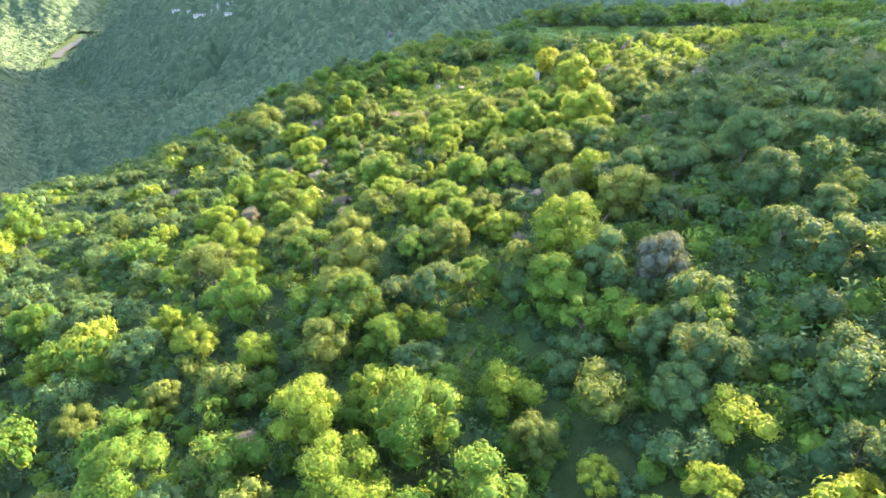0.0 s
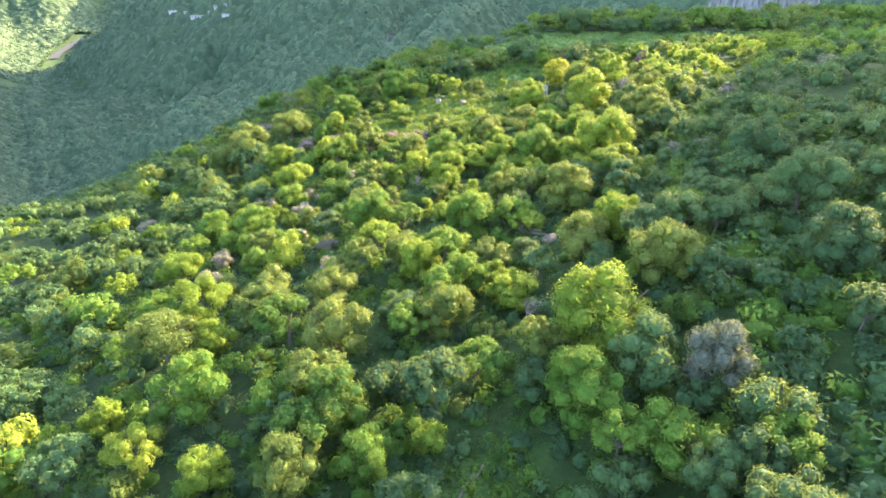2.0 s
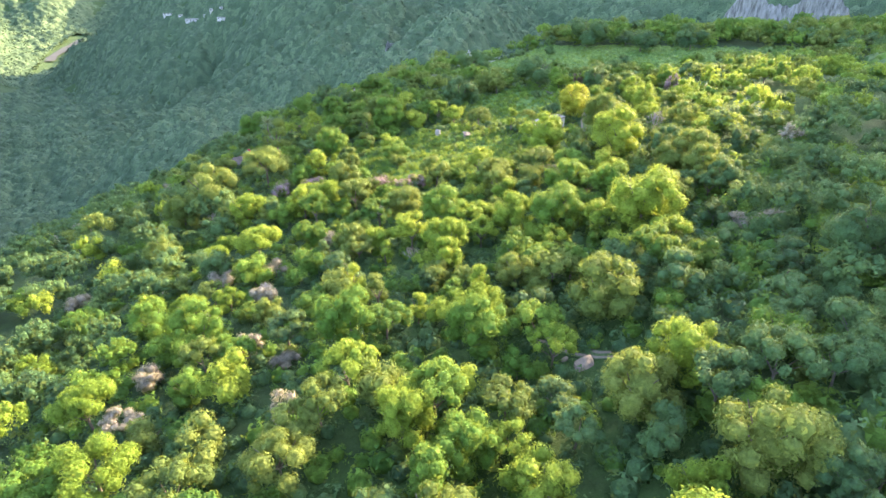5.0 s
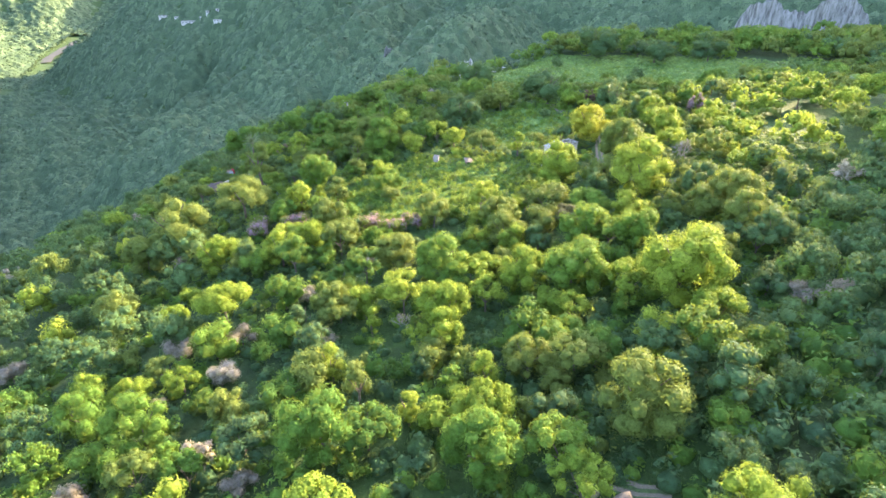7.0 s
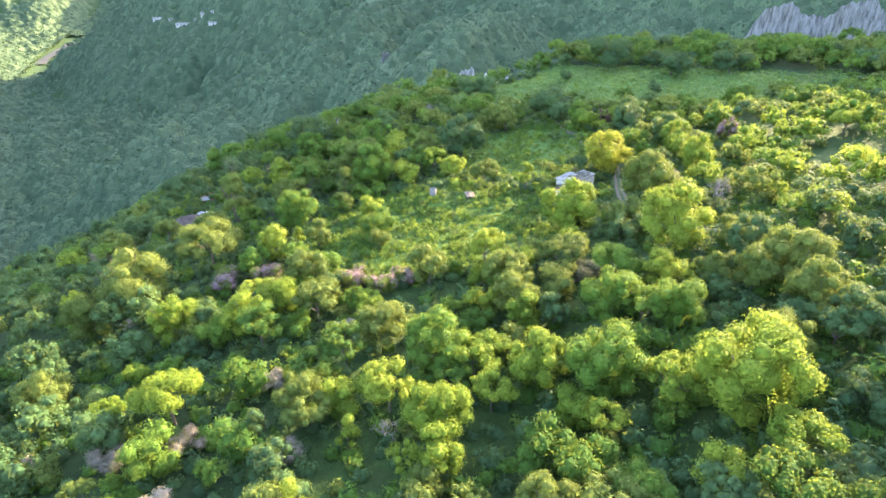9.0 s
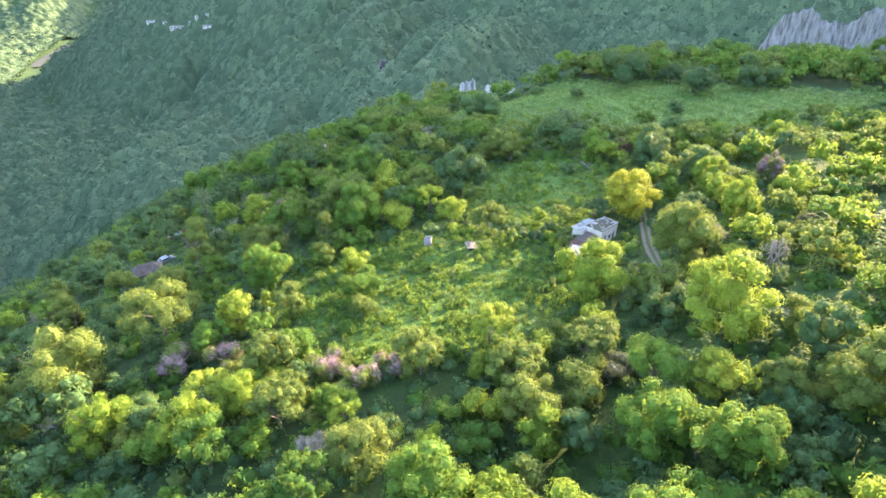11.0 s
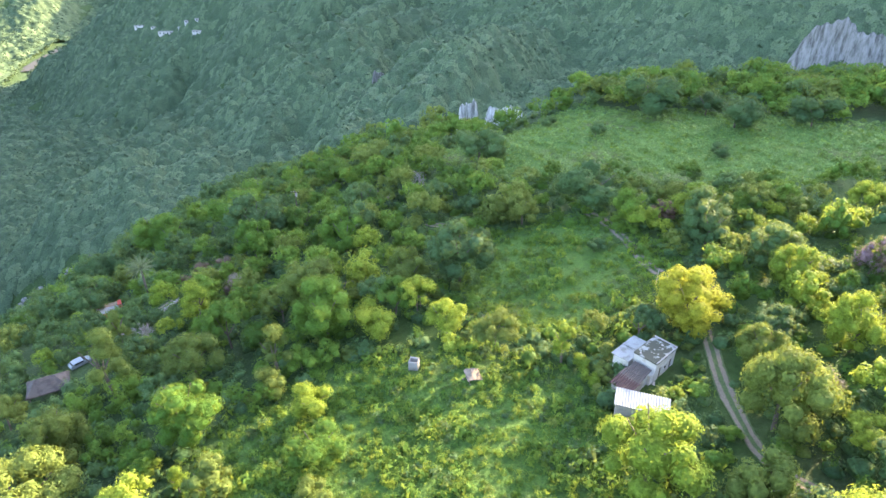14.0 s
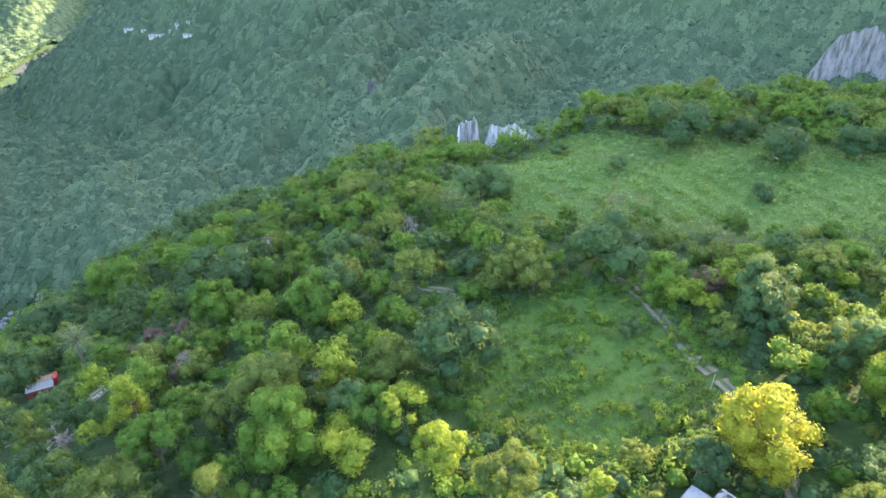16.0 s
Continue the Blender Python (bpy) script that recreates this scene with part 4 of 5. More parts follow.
def low_wall(points):
    w = thing("stone_wall", "low grey stone wall along the lane", "wall", points[0][0], points[0][1])
    ox, oy, oz = w.location
    for (xa, ya), (xb, yb) in zip(points[:-1], points[1:]):
        n = max(2, int(math.hypot(xb - xa, yb - ya) / 0.8))
        for k in range(n):
            t = (k + 0.5) / n
            x, y = xa + (xb - xa) * t, ya + (yb - ya) * t
            part("stone", mesh_of("stone", *lump(rng, np.array([x - ox, y - oy, ground_z(x, y) - oz + 0.25]), 0.55, 0.9), [CONCRETE]), w)


low_wall(((-66.5, 262.5), (-63.4, 267.5), (-60.4, 274.0), (-57, 281)))


def thatched_roof(x, y):
    s = thing("open_shelter", "open shelter under a weathered grey thatch roof", "shelter", x, y, None, 30)
    bm = bmesh.new()
    ring = [(-3.4, -2.5, 2.2), (3.4, -2.5, 2.2), (3.4, 2.5, 2.2), (-3.4, 2.5, 2.2)]
    low = [bm.verts.new(p) for p in ring]
    eave = [bm.verts.new((p[0], p[1], p[2] - 0.25)) for p in ring]
    rid = [bm.verts.new((-1.5, 0, 4.0)), bm.verts.new((1.5, 0, 4.0))]
    bm.faces.new((low[0], low[1], rid[1], rid[0])); bm.faces.new((low[2], low[3], rid[0], rid[1]))
    bm.faces.new((low[1], low[2], rid[1])); bm.faces.new((low[3], low[0], rid[0]))
    bm.faces.new(eave[::-1])
    for k in range(4):
        bm.faces.new((eave[k], eave[(k + 1) % 4], low[(k + 1) % 4], low[k]))
    bmesh.ops.subdivide_edges(bm, edges=list(bm.edges), cuts=5, use_grid_fill=True)
    for v in bm.verts:
        v.co += Vector(rng.normal(scale=0.06, size=3))
    part("roof", solid("roof", [bm], ROOF_GREY), s)
    for px in (-3, 3):
        for py in (-2.1, 2.1):
            part("post", mesh_of("post", *limb((px, py, -2), (px, py, 2.1), 0.12, 0.1), [BARK]), s)


thatched_roof(-69.5, 243.6)


def car(x, y, turn):
    c = thing("car", "silver hatchback parked in rough grass", "car", x, y, ground_z(x, y) + 0.05, turn)
    bm = bmesh.new()
    side = [(-2.0, 0.35), (-2.0, 0.85), (-1.8, 0.95), (-1.35, 1.42), (0.35, 1.46), (1.0, 0.98), (1.9, 0.82), (2.05, 0.6), (2.05, 0.35)]
    a = [bm.verts.new((px, -0.82, pz)) for px, pz in side]; b = [bm.verts.new((px, 0.82, pz)) for px, pz in side]
    bm.faces.new(a); bm.faces.new(b[::-1])
    for k in range(len(side)):
        j = (k + 1) % len(side)
        bm.faces.new((a[j], a[k], b[k], b[j]))
    bmesh.ops.bevel(bm, geom=list(bm.edges), offset=0.07, segments=2, affect="EDGES")
    part("body", solid("body", [bm], CAR_PAINT), c)
    part("windscreen", solid("windscreen", [box((0.42, -0.66, 1.0), (0.9, 0.66, 1.36), 0.1)], GLASS_DARK), c)
    part("rear_window", solid("rear_window", [box((-1.72, -0.62, 1.02), (-1.4, 0.62, 1.34), 0.08)], GLASS_DARK), c)
    for s in (-1, 1):
        part("side_window", solid("side_window", [box((-1.2, s * 0.80 - 0.03, 1.02), (0.45, s * 0.80 + 0.04, 1.34), 0.01)], GLASS_DARK), c)
        part("headlight", solid("headlight", [box((1.9, s * 0.6 - 0.16, 0.62), (2.08, s * 0.6 + 0.16, 0.76), 0.03)], WHITEWASH), c)
        for wx in (-1.25, 1.3):
            w = part("wheel", mesh_of("wheel", *limb((wx, s * 0.66, 0.32), (wx, s * 0.88, 0.32), 0.32, 0.32, 18), [RUBBER]), c)
            part("rim", mesh_of("rim", *joined([limb((wx, s * 0.86, 0.32), (wx, s * 0.9, 0.32), 0.2, 0.16, 14)]), [CAR_PAINT]), w)


car(-69.2, 252.6, 52)


def palm(x, y, high, reach):
    p = thing("date_palm", "date palm with a full head of grey-green fronds", "palm", x, y)
    parts = [limb((0.03 * math.sin(k), 0, -0.6 + (high + 0.6) * k / 8), (0.03 * math.sin(k + 1), 0, -0.6 + (high + 0.6) * (k + 1) / 8), 0.34 - 0.012 * k, 0.30 - 0.012 * k, 9) for k in range(8)]
    part("trunk", mesh_of("trunk", *joined(parts), [BARK]), p)
    vs, fs, k0 = [], [], 0
    for k in range(22):
        t0 = k / 22
        cx, cz = reach * t0, 0.2 * reach * t0 - 0.3 * reach * t0 * t0
        ln = 0.55 * math.sin(math.pi * (0.15 + 0.8 * t0)) * reach * 0.20
        for s in (-1, 1):
            vs += [(cx, 0, cz), (cx + 0.11, 0, cz + 0.02), (cx + 0.5 * ln + 0.1, s * ln, cz - 0.35 * ln)]
            fs.append((k0, k0 + 1, k0 + 2)); k0 += 3
    rachis = [limb((reach * a / 6, 0, 0.2 * reach * a / 6 - 0.3 * reach * (a / 6) ** 2), (reach * (a + 1) / 6, 0, 0.2 * reach * (a + 1) / 6 - 0.3 * reach * ((a + 1) / 6) ** 2), 0.05, 0.035, 4) for a in range(6)]
    frond = mesh_of("frond", *joined([(np.array(vs, float), np.array(fs))] + rachis), [LEAF_PALM])
    for k in range(46):
        f = part("frond", frond, p)
        f.matrix_basis = pose(0, 0, high, rng.uniform(-12, 12), -62 + 92 * (k / 46) + rng.uniform(-6, 6), k * 137.5)


palm(-70.0, 282.6, 9.7, 3.8)


def utility_pole(x, y, high):
    p = thing("utility_pole", "wooden utility pole with crossarm and transformer", "pole", x, y)
    part("post", mesh_of("post", *limb((0, 0, -1), (0, 0, high), 0.17, 0.11, 9), [BARK]), p)
    part("crossarm", solid("crossarm", [box((-1.1, -0.06, high - 0.7), (1.1, 0.06, high - 0.55), 0.01)], TIMBER), p)
    part("transformer", mesh_of("transformer", *limb((0.32, 0, high - 1.9), (0.32, 0, high - 0.9), 0.3, 0.3, 14), [CONCRETE]), p)
    for a in (-0.95, -0.4, 0.4, 0.95):
        part("insulator", mesh_of("insulator", *limb((a, 0, high - 0.56), (a, 0, high - 0.3), 0.06, 0.04, 8), [WHITEWASH]), p)


utility_pole(-40.0, 315.5, 10.0)
post = thing("fence_post", "thin grey wooden post beside the track", "post", 40.3, 252.0)
part("shaft", mesh_of("shaft", *limb((0, 0, -0.5), (0.05, 0, 3.6), 0.09, 0.07, 7), [BARK_GREY]), post)


def boulder(x, y, r):
    v, f = lump(rng, np.zeros(3), r, 0.62, ICO2, 0.10)
    v = v * (1.35, 0.9, 1.0) + 0.22 * r * np.sin(v[:, [1, 2, 0]] * 2.6 / r)
    ob = new("boulder", mesh_of("boulder", v, f, [ROCK_TAN]))
    ob.matrix_world = pose(x, y, ground_z(x, y) + 0.1 * r, 0, 8, 25)
    tagged(ob, "tan boulder at the edge of the dirt track", "boulder")


boulder(19.4, 115.0, 1.25)
boulder(17.2, 116.8, 0.45)


for cx, cy, n, spread in ((-262, 471, 14, 6.5), (-229, 468, 6, 4.0)):
    for _ in range(n):
        x, y, r = cx + rng.normal(scale=spread), cy + rng.normal(scale=spread * 0.5), rng.uniform(0.8, 2.2)
        ob = new("boulder", mesh_of("boulder", *lump(rng, np.array([0, 0, 0.3 * r]), r, 0.7, ICO2, 0.12), [ROCK_GREY], flat=False))
        ob.matrix_world = pose(x, y, ground_z(x, y), 0, 0, rng.uniform(0, 360))
        tagged(ob, "pale boulder in the stream bed of the gorge", "boulder", "boulders in the stream bed")


def far_block(x, y, w, d, h, turn):
    b = thing("far_building", "pale flat-roofed building on a mountain terrace", "building", x, y, ground_z(x, y) + 4.0, turn)
    part("wall", solid("wall", [box((-w / 2, -d / 2, -5), (w / 2, d / 2, h), 0.1)], WHITEWASH), b)
    part("roof", solid("roof", [box((-w / 2 - 0.4, -d / 2 - 0.4, h), (w / 2 + 0.4, d / 2 + 0.4, h + 0.5), 0.1)], CONCRETE), b)
    for k in range(max(2, int(w / 5))):
        a = -w / 2 + 2.0 + k * 5
        if a + 1.6 < w / 2:
            part("window", solid("window", [box((a, -d / 2 - 0.08, 1.2), (a + 1.6, -d / 2 - 0.01, 2.8), 0)], GLASS_DARK), b)


far_block(-396, 1041, 24, 6, 3.5, 8)
far_block(-419, 1050, 5, 4, 2.5, 0)
far_block(-374, 1032, 4, 4, 3, 20)
far_block(-360, 1026, 4, 4, 3, -10)
far_block(-336, 996, 12, 4, 2.5, -14)
far_block(-340, 1014, 4, 4, 3, 0)
far_block(-441, 1058, 16, 3, 2, 14)


# ---------------------------------------------------------------- woods, scrub and far forest
rng = np.random.default_rng(7)
LEAVES = [LEAF_GREEN, LEAF_DARK, LEAF_BRIGHT, LEAF_OLIVE, LEAF_DRY]


def scatter(rng, x0, x1, y0, y1, step):
    nx, ny = int((x1 - x0) / step), int((y1 - y0) / step)
    X, Y = np.meshgrid(np.arange(nx), np.arange(ny))
    X = x0 + (X + rng.uniform(0, 1, X.shape)) * step
    Y = y0 + (Y + rng.uniform(0, 1, Y.shape)) * step
    return X.ravel(), Y.ravel()


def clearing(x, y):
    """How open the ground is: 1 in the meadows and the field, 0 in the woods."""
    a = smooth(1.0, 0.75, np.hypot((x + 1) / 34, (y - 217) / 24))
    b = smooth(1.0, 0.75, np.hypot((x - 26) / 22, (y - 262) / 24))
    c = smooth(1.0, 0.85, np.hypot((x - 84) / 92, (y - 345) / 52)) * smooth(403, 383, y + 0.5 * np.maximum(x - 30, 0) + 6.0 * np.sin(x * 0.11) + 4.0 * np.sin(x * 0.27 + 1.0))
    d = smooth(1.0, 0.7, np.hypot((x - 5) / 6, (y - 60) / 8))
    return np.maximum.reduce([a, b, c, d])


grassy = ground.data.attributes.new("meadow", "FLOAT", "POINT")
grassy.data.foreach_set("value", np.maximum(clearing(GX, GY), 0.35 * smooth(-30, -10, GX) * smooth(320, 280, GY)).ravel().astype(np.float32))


def built(x, y, room=1.0):
    """Room kept free round the buildings and along the tracks."""
    near = np.minimum.reduce([np.hypot(x - 34, y - 230) / 4.9, np.hypot(x - 39, y - 231.5) / 4.2, np.hypot(x - 30.5, y - 226) / 3.2, np.hypot(x - 29, y - 221.5) / 3.8, np.hypot(x + 1.9, y - 234.0) / 2.6, np.hypot(x - 7.3, y - 230.5) / 2.4, np.hypot(x + 80.5, y - 281.5) / 7.5, np.hypot(x + 76, y - 274) / 5.0, np.hypot(x + 69.5, y - 243.5) / 4.5, np.hypot(x + 69, y - 251) / 4.0, np.hypot(x + 62, y - 275) / 4.0, np.hypot(x + 65.5, y - 239.0) / 4.5, np.hypot(x + 64.5, y - 247.5) / 4.5, np.hypot(x + 66, y - 258) / 3.5, np.hypot(x + 74.5, y - 271) / 5.0, np.hypot(x - 17.5, y - 118.5) / 3.4, np.hypot(x - 22.5, y - 114.5) / 3.6, np.hypot(x - 1, y - 287) / 3.5, np.hypot(x + 16.5, y - 319) / 4.5, np.hypot(x + 16, y - 264) / 4.0, np.hypot((x + 38) / 1.5, y - 196.0) / 5.0, np.hypot((x + 11) / 1.5, y - 189.5) / 5.0, np.hypot(x + 40, y - 315) / 2.5])
    return (near < room) | (near_track(x, y) < (4.6 if room >= 1 else 1.6))


def many(name, X, Y, scale, templates, mats, slot, label, rng, squash=(0.85, 1.2), cat="woods"):
    vs, fs, sl, ti, k = [], [], [], [], 0
    Z = land(X, Y)
    for x, y, z, s, q in zip(X, Y, Z, scale, slot):
        v, f = templates[rng.integers(len(templates))]
        a = rng.uniform(0, 6.283); c, d = math.cos(a), math.sin(a)
        w = np.empty_like(v)
        w[:, 0] = (v[:, 0] * c - v[:, 1] * d) * s + x
        w[:, 1] = (v[:, 0] * d + v[:, 1] * c) * s + y
        w[:, 2] = v[:, 2] * s * rng.uniform(*squash) + z - 0.3
        vs.append(w); fs.append(f + k); k += len(v)
        sl.append(np.full(len(f), q)); ti.append(np.full(len(v), rng.uniform()))
    ob = new(name, mesh_of(name, np.concatenate(vs), np.concatenate(fs), mats, np.concatenate(sl), np.concatenate(ti), flat=False))
    return tagged(ob, label, cat, kind="stuff")


PL = np.array(PLANTED)


def crowded(x, y, share):
    return (np.hypot(x[:, None] - PL[None, :, 0], y[:, None] - PL[None, :, 1]) < share * PL[None, :, 2]).any(1)


lone_trees = [crown(rng, 1.0, 1.6 if k == "bush" else 1.9, k, 2000, 0.053, 14) for k in ("round", "spread", "spread", "bush", "bush")]
thin_trees = [crown(rng, 1.0, 1.6 if k == "bush" else 1.9, k, 300, 0.125, 3, 0.0, 3) for k in ("round", "spread", "spread", "bush", "bush")]
mid_trees = [crown(rng, 1.0, 1.6 if k == "bush" else 1.9, k, 760, 0.084, 6, 0.0, 2) for k in ("round", "spread", "spread", "bush", "bush")]
X, Y = scatter(rng, -150, 260, 12, 430, 7.0)
keep = ((X < 130) | (Y > 270)) & (rng.uniform(size=len(X)) > 0.98 * clearing(X, Y)) & ~built(X, Y) & ~crowded(X, Y, 0.95) & (np.abs(X) < 0.66 * Y + np.where(X > 0, 40, 28)) & (np.hypot((X - 28) / 24, (Y - 412) / 24) > 1)
X, Y = X[keep], Y[keep]
size = rng.uniform(2.4, 4.8, len(X)) * (1 + 0.5 * smooth(365, 385, Y + 0.4 * np.maximum(X - 30, 0)))
# Right flank gets mostly dark leaf, putting its shade into the tree colours.
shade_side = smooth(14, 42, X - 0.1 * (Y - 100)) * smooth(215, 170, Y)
u = rng.uniform(size=len(X))
slot = np.where(u < 0.36, 0, np.where(u < 0.52, 1, np.where(u < 0.80, 2, 3)))
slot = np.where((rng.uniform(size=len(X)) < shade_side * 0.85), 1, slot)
# Deeper leaf colours at the far end and left flank also stand for shade.
slot = np.where((slot == 2) & (Y > 280), 0, slot)
slot = np.where((slot == 2) & (X < -15) & (rng.uniform(size=len(X)) < 0.5), 0, slot)
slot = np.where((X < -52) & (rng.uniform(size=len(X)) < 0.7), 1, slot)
slot = np.where((slot == 3) & (size < 3.2) & (Y < 265) & (near_track(X, Y) > 9) & (rng.uniform(size=len(X)) < 0.2), 4, slot)
lone = np.flatnonzero((np.abs(X - 2) < 50) & (Y > 36) & (Y < 256) & (size > 2.9))[:270]
MID = {}
for i in lone:
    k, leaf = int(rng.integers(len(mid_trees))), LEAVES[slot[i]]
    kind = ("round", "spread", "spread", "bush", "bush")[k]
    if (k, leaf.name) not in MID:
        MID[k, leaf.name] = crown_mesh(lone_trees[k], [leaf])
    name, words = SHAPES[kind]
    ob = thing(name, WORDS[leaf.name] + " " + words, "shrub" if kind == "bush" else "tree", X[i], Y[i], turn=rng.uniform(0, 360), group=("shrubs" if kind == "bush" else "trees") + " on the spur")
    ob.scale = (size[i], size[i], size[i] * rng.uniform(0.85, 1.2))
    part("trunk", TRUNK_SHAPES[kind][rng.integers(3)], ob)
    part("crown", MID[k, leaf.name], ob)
rest = np.ones(len(X), bool); rest[lone] = False
back = rest & ((Y > 360) | (X > 75) | (X > 20) & (Y > 300) | (X < -105 - 0.05 * Y))
rest = rest & ~back
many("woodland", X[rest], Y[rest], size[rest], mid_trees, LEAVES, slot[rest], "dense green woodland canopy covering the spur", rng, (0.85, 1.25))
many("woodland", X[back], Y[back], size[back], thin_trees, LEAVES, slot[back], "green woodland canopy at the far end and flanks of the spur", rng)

def tuft(rng):
    blobs = [(np.array([rng.uniform(-.4, .4), rng.uniform(-.4, .4), 0.35 + 0.2 * j]), 0.75 - 0.15 * j) for j in range(3)]
    return joined([lump(rng, blobs[0][0] - (0, 0, 0.1), 0.6, 0.8), inner_leaves(rng, blobs, 4, 0.4), sprays(rng, blobs, 54, 0.165)])


tufts = [tuft(rng) for _ in range(10)]
X, Y = scatter(rng, -80, 85, 14, 290, 2.9)
X2, Y2 = scatter(rng, -115, 60, 290, 400, 3.6)
X, Y = np.concatenate([X, X2]), np.concatenate([Y, Y2])
keep = ~built(X, Y, 0.72) & (rng.uniform(size=len(X)) < 0.93) & (np.abs(X) < 0.66 * Y + 26)
X, Y = X[keep], Y[keep]
op = clearing(X, Y)
size = np.where(op > 0.5, rng.uniform(0.35, 1.0, len(X)), rng.uniform(1.5, 2.8, len(X)) * (1 + 0.35 * smooth(20, 35, X) * smooth(190, 160, Y)))
u = rng.uniform(size=len(X))
# In the woods over half is dark leaf, colouring in the shade between trees.
slot = np.where(op > 0.5, np.where(u < 0.45, 0, np.where(u < 0.6, 1, np.where(u < 0.9, 2, 3))), np.where(u < 0.40, 0, np.where(u < 0.96, 1, 3)))
many("undergrowth", X, Y, size, tufts, LEAVES, slot, "tangled vines and low shrubs between the trees", rng, (0.7, 1.1), "undergrowth")

weeds = [joined([inner_leaves(rng, [(np.array([0, 0, 0.2]), 0.7)], 12, 0.6), sprays(rng, [(np.array([0, 0, 0.3]), 0.72)], 50, 0.17)]) for _ in range(8)]
X, Y = scatter(rng, -40, 50, 40, 290, 1.3)
keep = ~built(X, Y, 0.72) & (clearing(X, Y) > 0.05) & (rng.uniform(size=len(X)) < np.where(np.hypot((X - 27) / 13, (Y - 264) / 17) < 1, 0.5, 0.95))
X, Y = X[keep], Y[keep]
clump = 0.5 + 0.5 * np.sin(X * 0.31 + np.sin(Y * 0.23) * 2) * np.sin(Y * 0.37 + 1.0)
many("meadow_weeds", X, Y, rng.uniform(0.7, 1.5, len(X)) * (0.6 + 0.8 * clump), weeds, LEAVES, rng.choice(4, len(X), p=[.78, .16, .04, .02]), "waist-high green weeds filling the meadow", rng, (0.8, 1.5), "weeds")

leafy = [joined([inner_leaves(rng, [(np.array([0, 0, 0.2]), 0.8)], 6, 0.6), sprays(rng, [(np.array([0, 0, 0.3]), 0.8)], 24, 0.30)]) for _ in range(6)]
X, Y = scatter(rng, -30, 170, 286, 402, 1.45)
keep = ~built(X, Y) & (clearing(X, Y) > 0.2) & (rng.uniform(size=len(X)) < 0.92)
X, Y = X[keep], Y[keep]
many("field_crop", X, Y, rng.uniform(0.7, 1.5, len(X)) * (0.85 + 0.25 * np.sin(0.9 * X + 0.35 * Y + np.sin(Y * 0.13))), leafy, [LEAF_CROP, LEAF_GREEN], rng.choice(2, len(X), p=[.8, .2]), "low leafy crop and scrub covering open ground", rng, (0.7, 1.1), "crop")

def far_crown(rng, lobes, count, size):
    """A distant crown: a few uneven clumps with a ragged edge of leaf sprays."""
    blobs = [(np.array([0, 0, 0.3]), 0.72)] + [(np.array([0.5 * math.cos(a), 0.5 * math.sin(a), rng.uniform(0.1, 0.6)]), rng.uniform(0.34, 0.52)) for a in rng.uniform(0, 6.283, lobes)]
    parts = []
    for c, r in blobs:
        v, f = lump(rng, c, r, 0.9, ICO1, 0.22)
        parts.append((v, f[v[f].mean(1)[:, 2] > c[2] - 0.3 * r]))
    return joined(parts + [sprays(rng, blobs, count, size, 0.0, 0.7, 0.9, 1.06, 0.25)])


far_trees = [far_crown(rng, 2, 18, 0.2) for _ in range(12)]


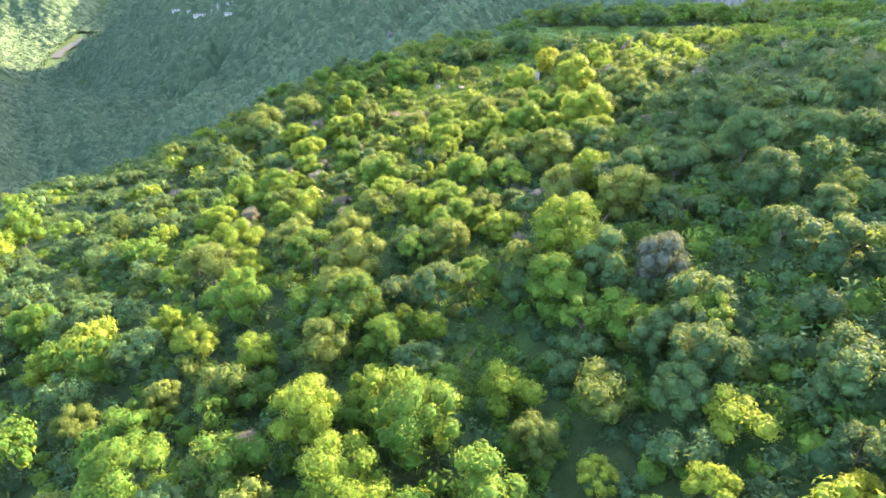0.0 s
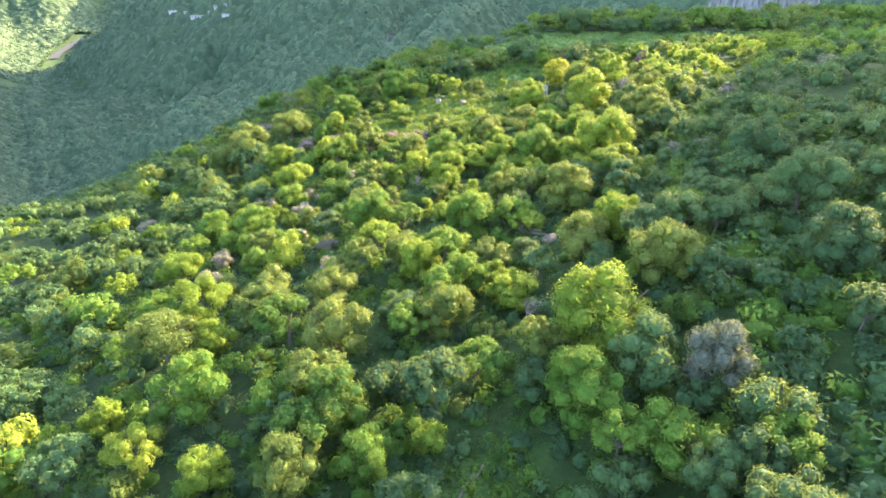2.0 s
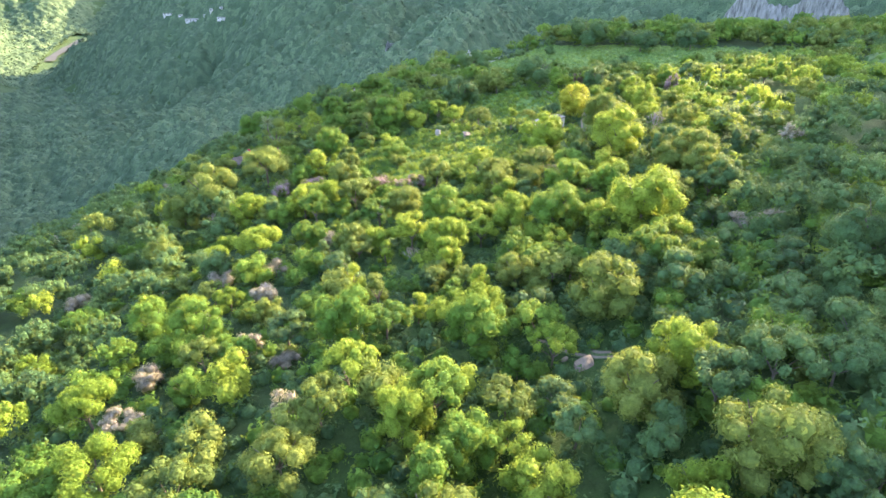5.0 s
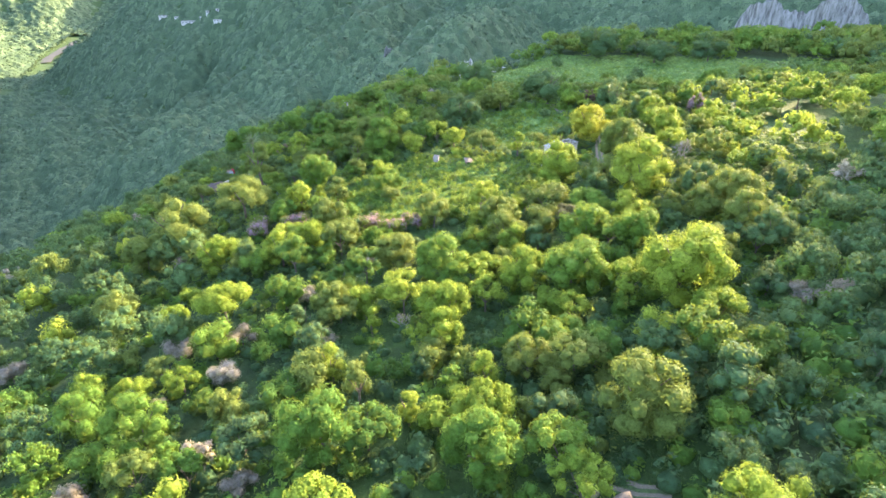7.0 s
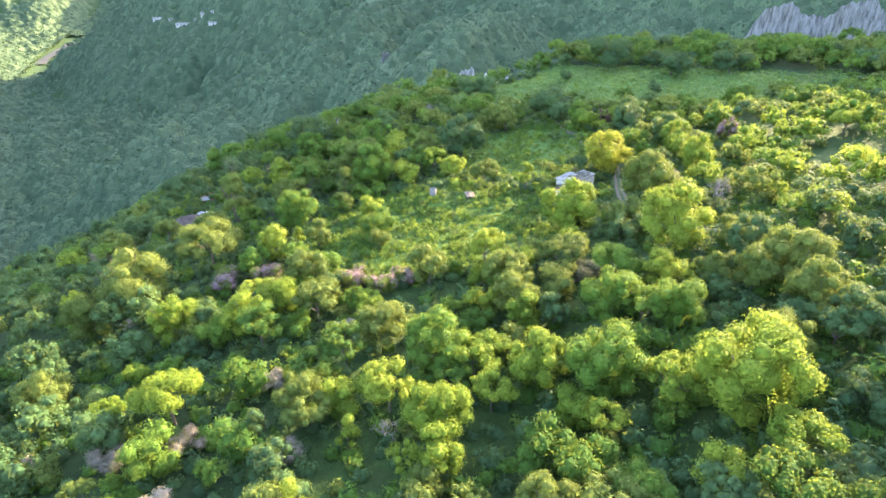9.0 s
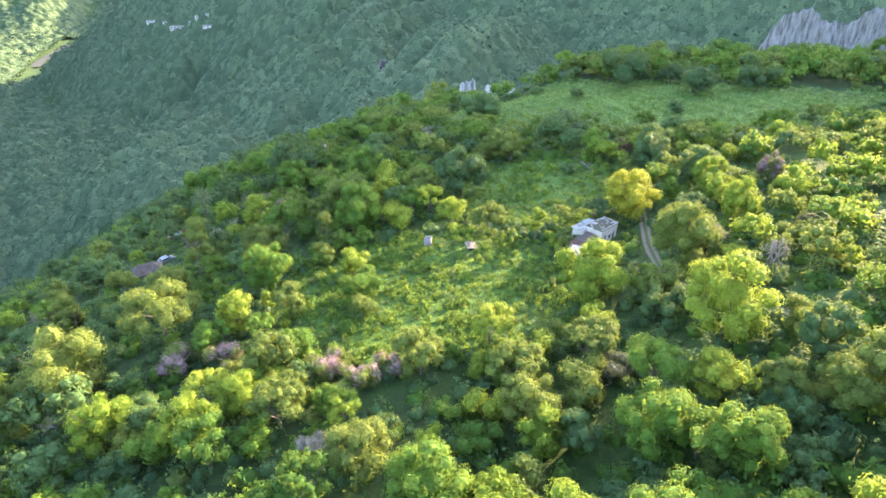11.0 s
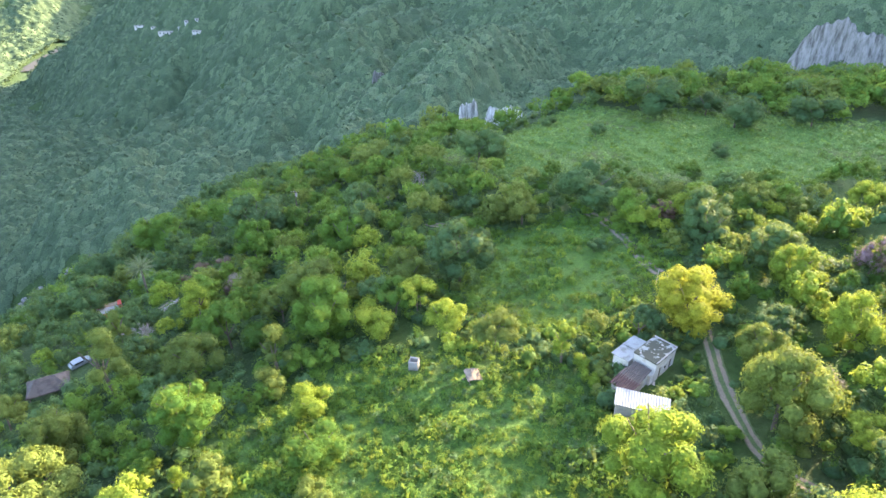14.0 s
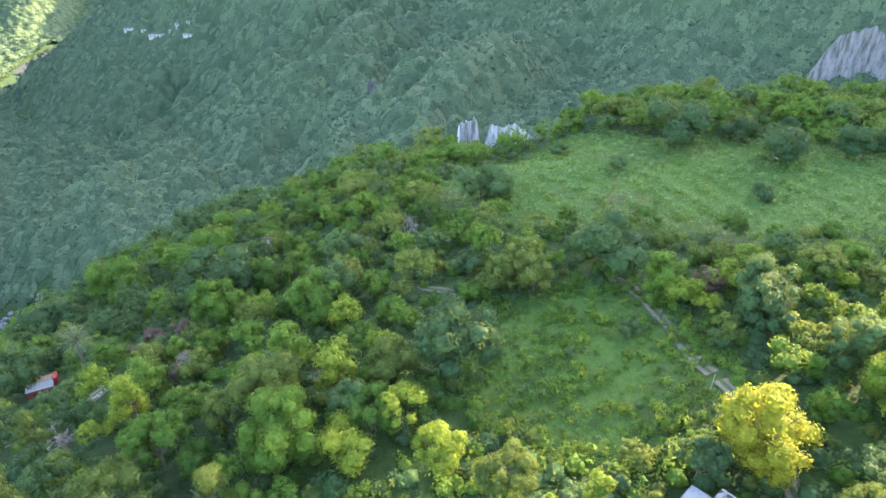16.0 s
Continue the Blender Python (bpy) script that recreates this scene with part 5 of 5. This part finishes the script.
def canopy(x0, x1, y0, y1, step, cell, label, valley=False):
    """Closed forest canopy: one rounded crown pressed against the next, with leaf sprays on top."""
    nx, ny = int((x1 - x0) / cell) + 4, int((y1 - y0) / cell) + 4
    SX, SY = np.meshgrid(np.arange(nx) - 1.0, np.arange(ny) - 1.0)
    SX, SY = x0 + (SX + rng.uniform(0.05, 0.95, SX.shape)) * cell, y0 + (SY + rng.uniform(0.05, 0.95, SY.shape)) * cell
    SR, ST = cell * rng.uniform(0.58, 1.0, SX.shape), rng.uniform(0, 1, SX.shape)
    X, Y = np.meshgrid(np.arange(x0, x1, step), np.arange(y0, y1, step))
    X, Y = X + rng.uniform(-.35, .35, X.shape) * step, Y + rng.uniform(-.35, .35, X.shape) * step
    I, J = np.clip(((X - x0) / cell).astype(int) + 1, 1, nx - 2), np.clip(((Y - y0) / cell).astype(int) + 1, 1, ny - 2)
    top, tint = np.zeros(X.shape), np.zeros(X.shape)
    for di in (-1, 0, 1):
        for dj in (-1, 0, 1):
            i, j = I + di, J + dj
            r = SR[j, i]
            d = np.hypot(X - SX[j, i], Y - SY[j, i]) / r
            z = np.where(d < 1, 0.95 * r * (1 - d * d), 0)
            tint = np.where(z > top, ST[j, i], tint); top = np.maximum(top, z)
    def open_spots(x, y):
        return np.minimum.reduce([np.hypot((x - 27) / 26, (y - 421) / 21), np.hypot((x - 240) / 48, (y - 499) / 15), np.hypot(x + 262, y - 471) / 11, np.hypot(x + 229, y - 468) / 8])

    def wooded(x, y):
        if valley:
            return (np.abs(x - river_x(y)) > 24) | (y > 1900)
        return (open_spots(x, y) > 1) & (x + y < 1050) & (x > -100 - 0.75 * y)

    top = (top + rng.normal(scale=0.14, size=X.shape)) * smooth(y0, y0 + 7, Y) * smooth(1.0, 1.4, open_spots(X, Y))

    ok = wooded(X, Y)
    k = np.arange(X.size).reshape(X.shape)
    q = np.stack([k[:-1, :-1], k[:-1, 1:], k[1:, 1:], k[1:, :-1]], -1)[ok[:-1, :-1] & ok[1:, 1:]]
    V = np.stack([X, Y, land(X, Y) + top], -1).reshape(-1, 3)
    used = np.unique(q); back = np.zeros(len(V), int); back[used] = np.arange(len(used))
    ob = new("far_forest", mesh_of("far_forest", V[used], back[q], [LEAF_FAR_HAZY], None, tint.ravel()[used], flat=False))
    tagged(ob, label, "woods", kind="stuff")
    ok = wooded(SX, SY)
    tips = []
    for _ in range(10):
        v, f = sprays(rng, [(np.zeros(3), 0.95)], 12, 0.24, 0.0, 0.7, 0.5, 1.0, 0.3)
        c = v.reshape(-1, 3, 3).mean(1)
        rise = 0.95 * (1 - np.minimum(1, c[:, 0] ** 2 + c[:, 1] ** 2)) - c[:, 2] + 0.07
        v[:, 2] += np.repeat(rise, 3)
        tips.append((v, f))
    many("far_forest", SX[ok], SY[ok], SR[ok], tips, [LEAF_FAR_HAZY, LEAF_FAR_HAZY_DEEP], rng.choice(2, int(ok.sum())), "leafy tree tops of the mountain forest", rng, (1.0, 1.05))


canopy(-560, 400, 400, 720, 1.7, 6.4, "dark green forest below the mountain side")
canopy(-760, 400, 711, 1180, 2.5, 7.8, "dark green forest on the far mountain side")
canopy(-900, -300, 1172, 1440, 4.0, 10.0, "dark green forest on the far shoulder of the mountain")
canopy(-1560, -700, 1230, 2380, 5.2, 15.0, "sunlit forest on the hill beyond the river", True)
X, Y = scatter(rng, -190, 210, -90, 290, 8.5)
keep = (np.abs(X) > 0.66 * Y + np.where(X > 0, 40, 28)) | (Y < 12) | (X < -148) | (X > 132)
X, Y = X[keep], Y[keep]
many("woodland", X, Y, rng.uniform(3.5, 6.0, len(X)), far_trees, [LEAF_GREEN, LEAF_DARK], rng.choice(2, len(X)), "woodland spreading over the slopes around the spur", rng, (0.8, 1.2))
X, Y = scatter(rng, -420, -150, 120, 400, 9.0)
many("far_forest", X, Y, rng.uniform(3.5, 7.0, len(X)), far_trees, [LEAF_FAR_HAZY, LEAF_FAR_HAZY_DEEP], rng.choice(2, len(X), p=[.6, .4]), "dark green forest on the flank of the gorge", rng, (0.6, 1.0))
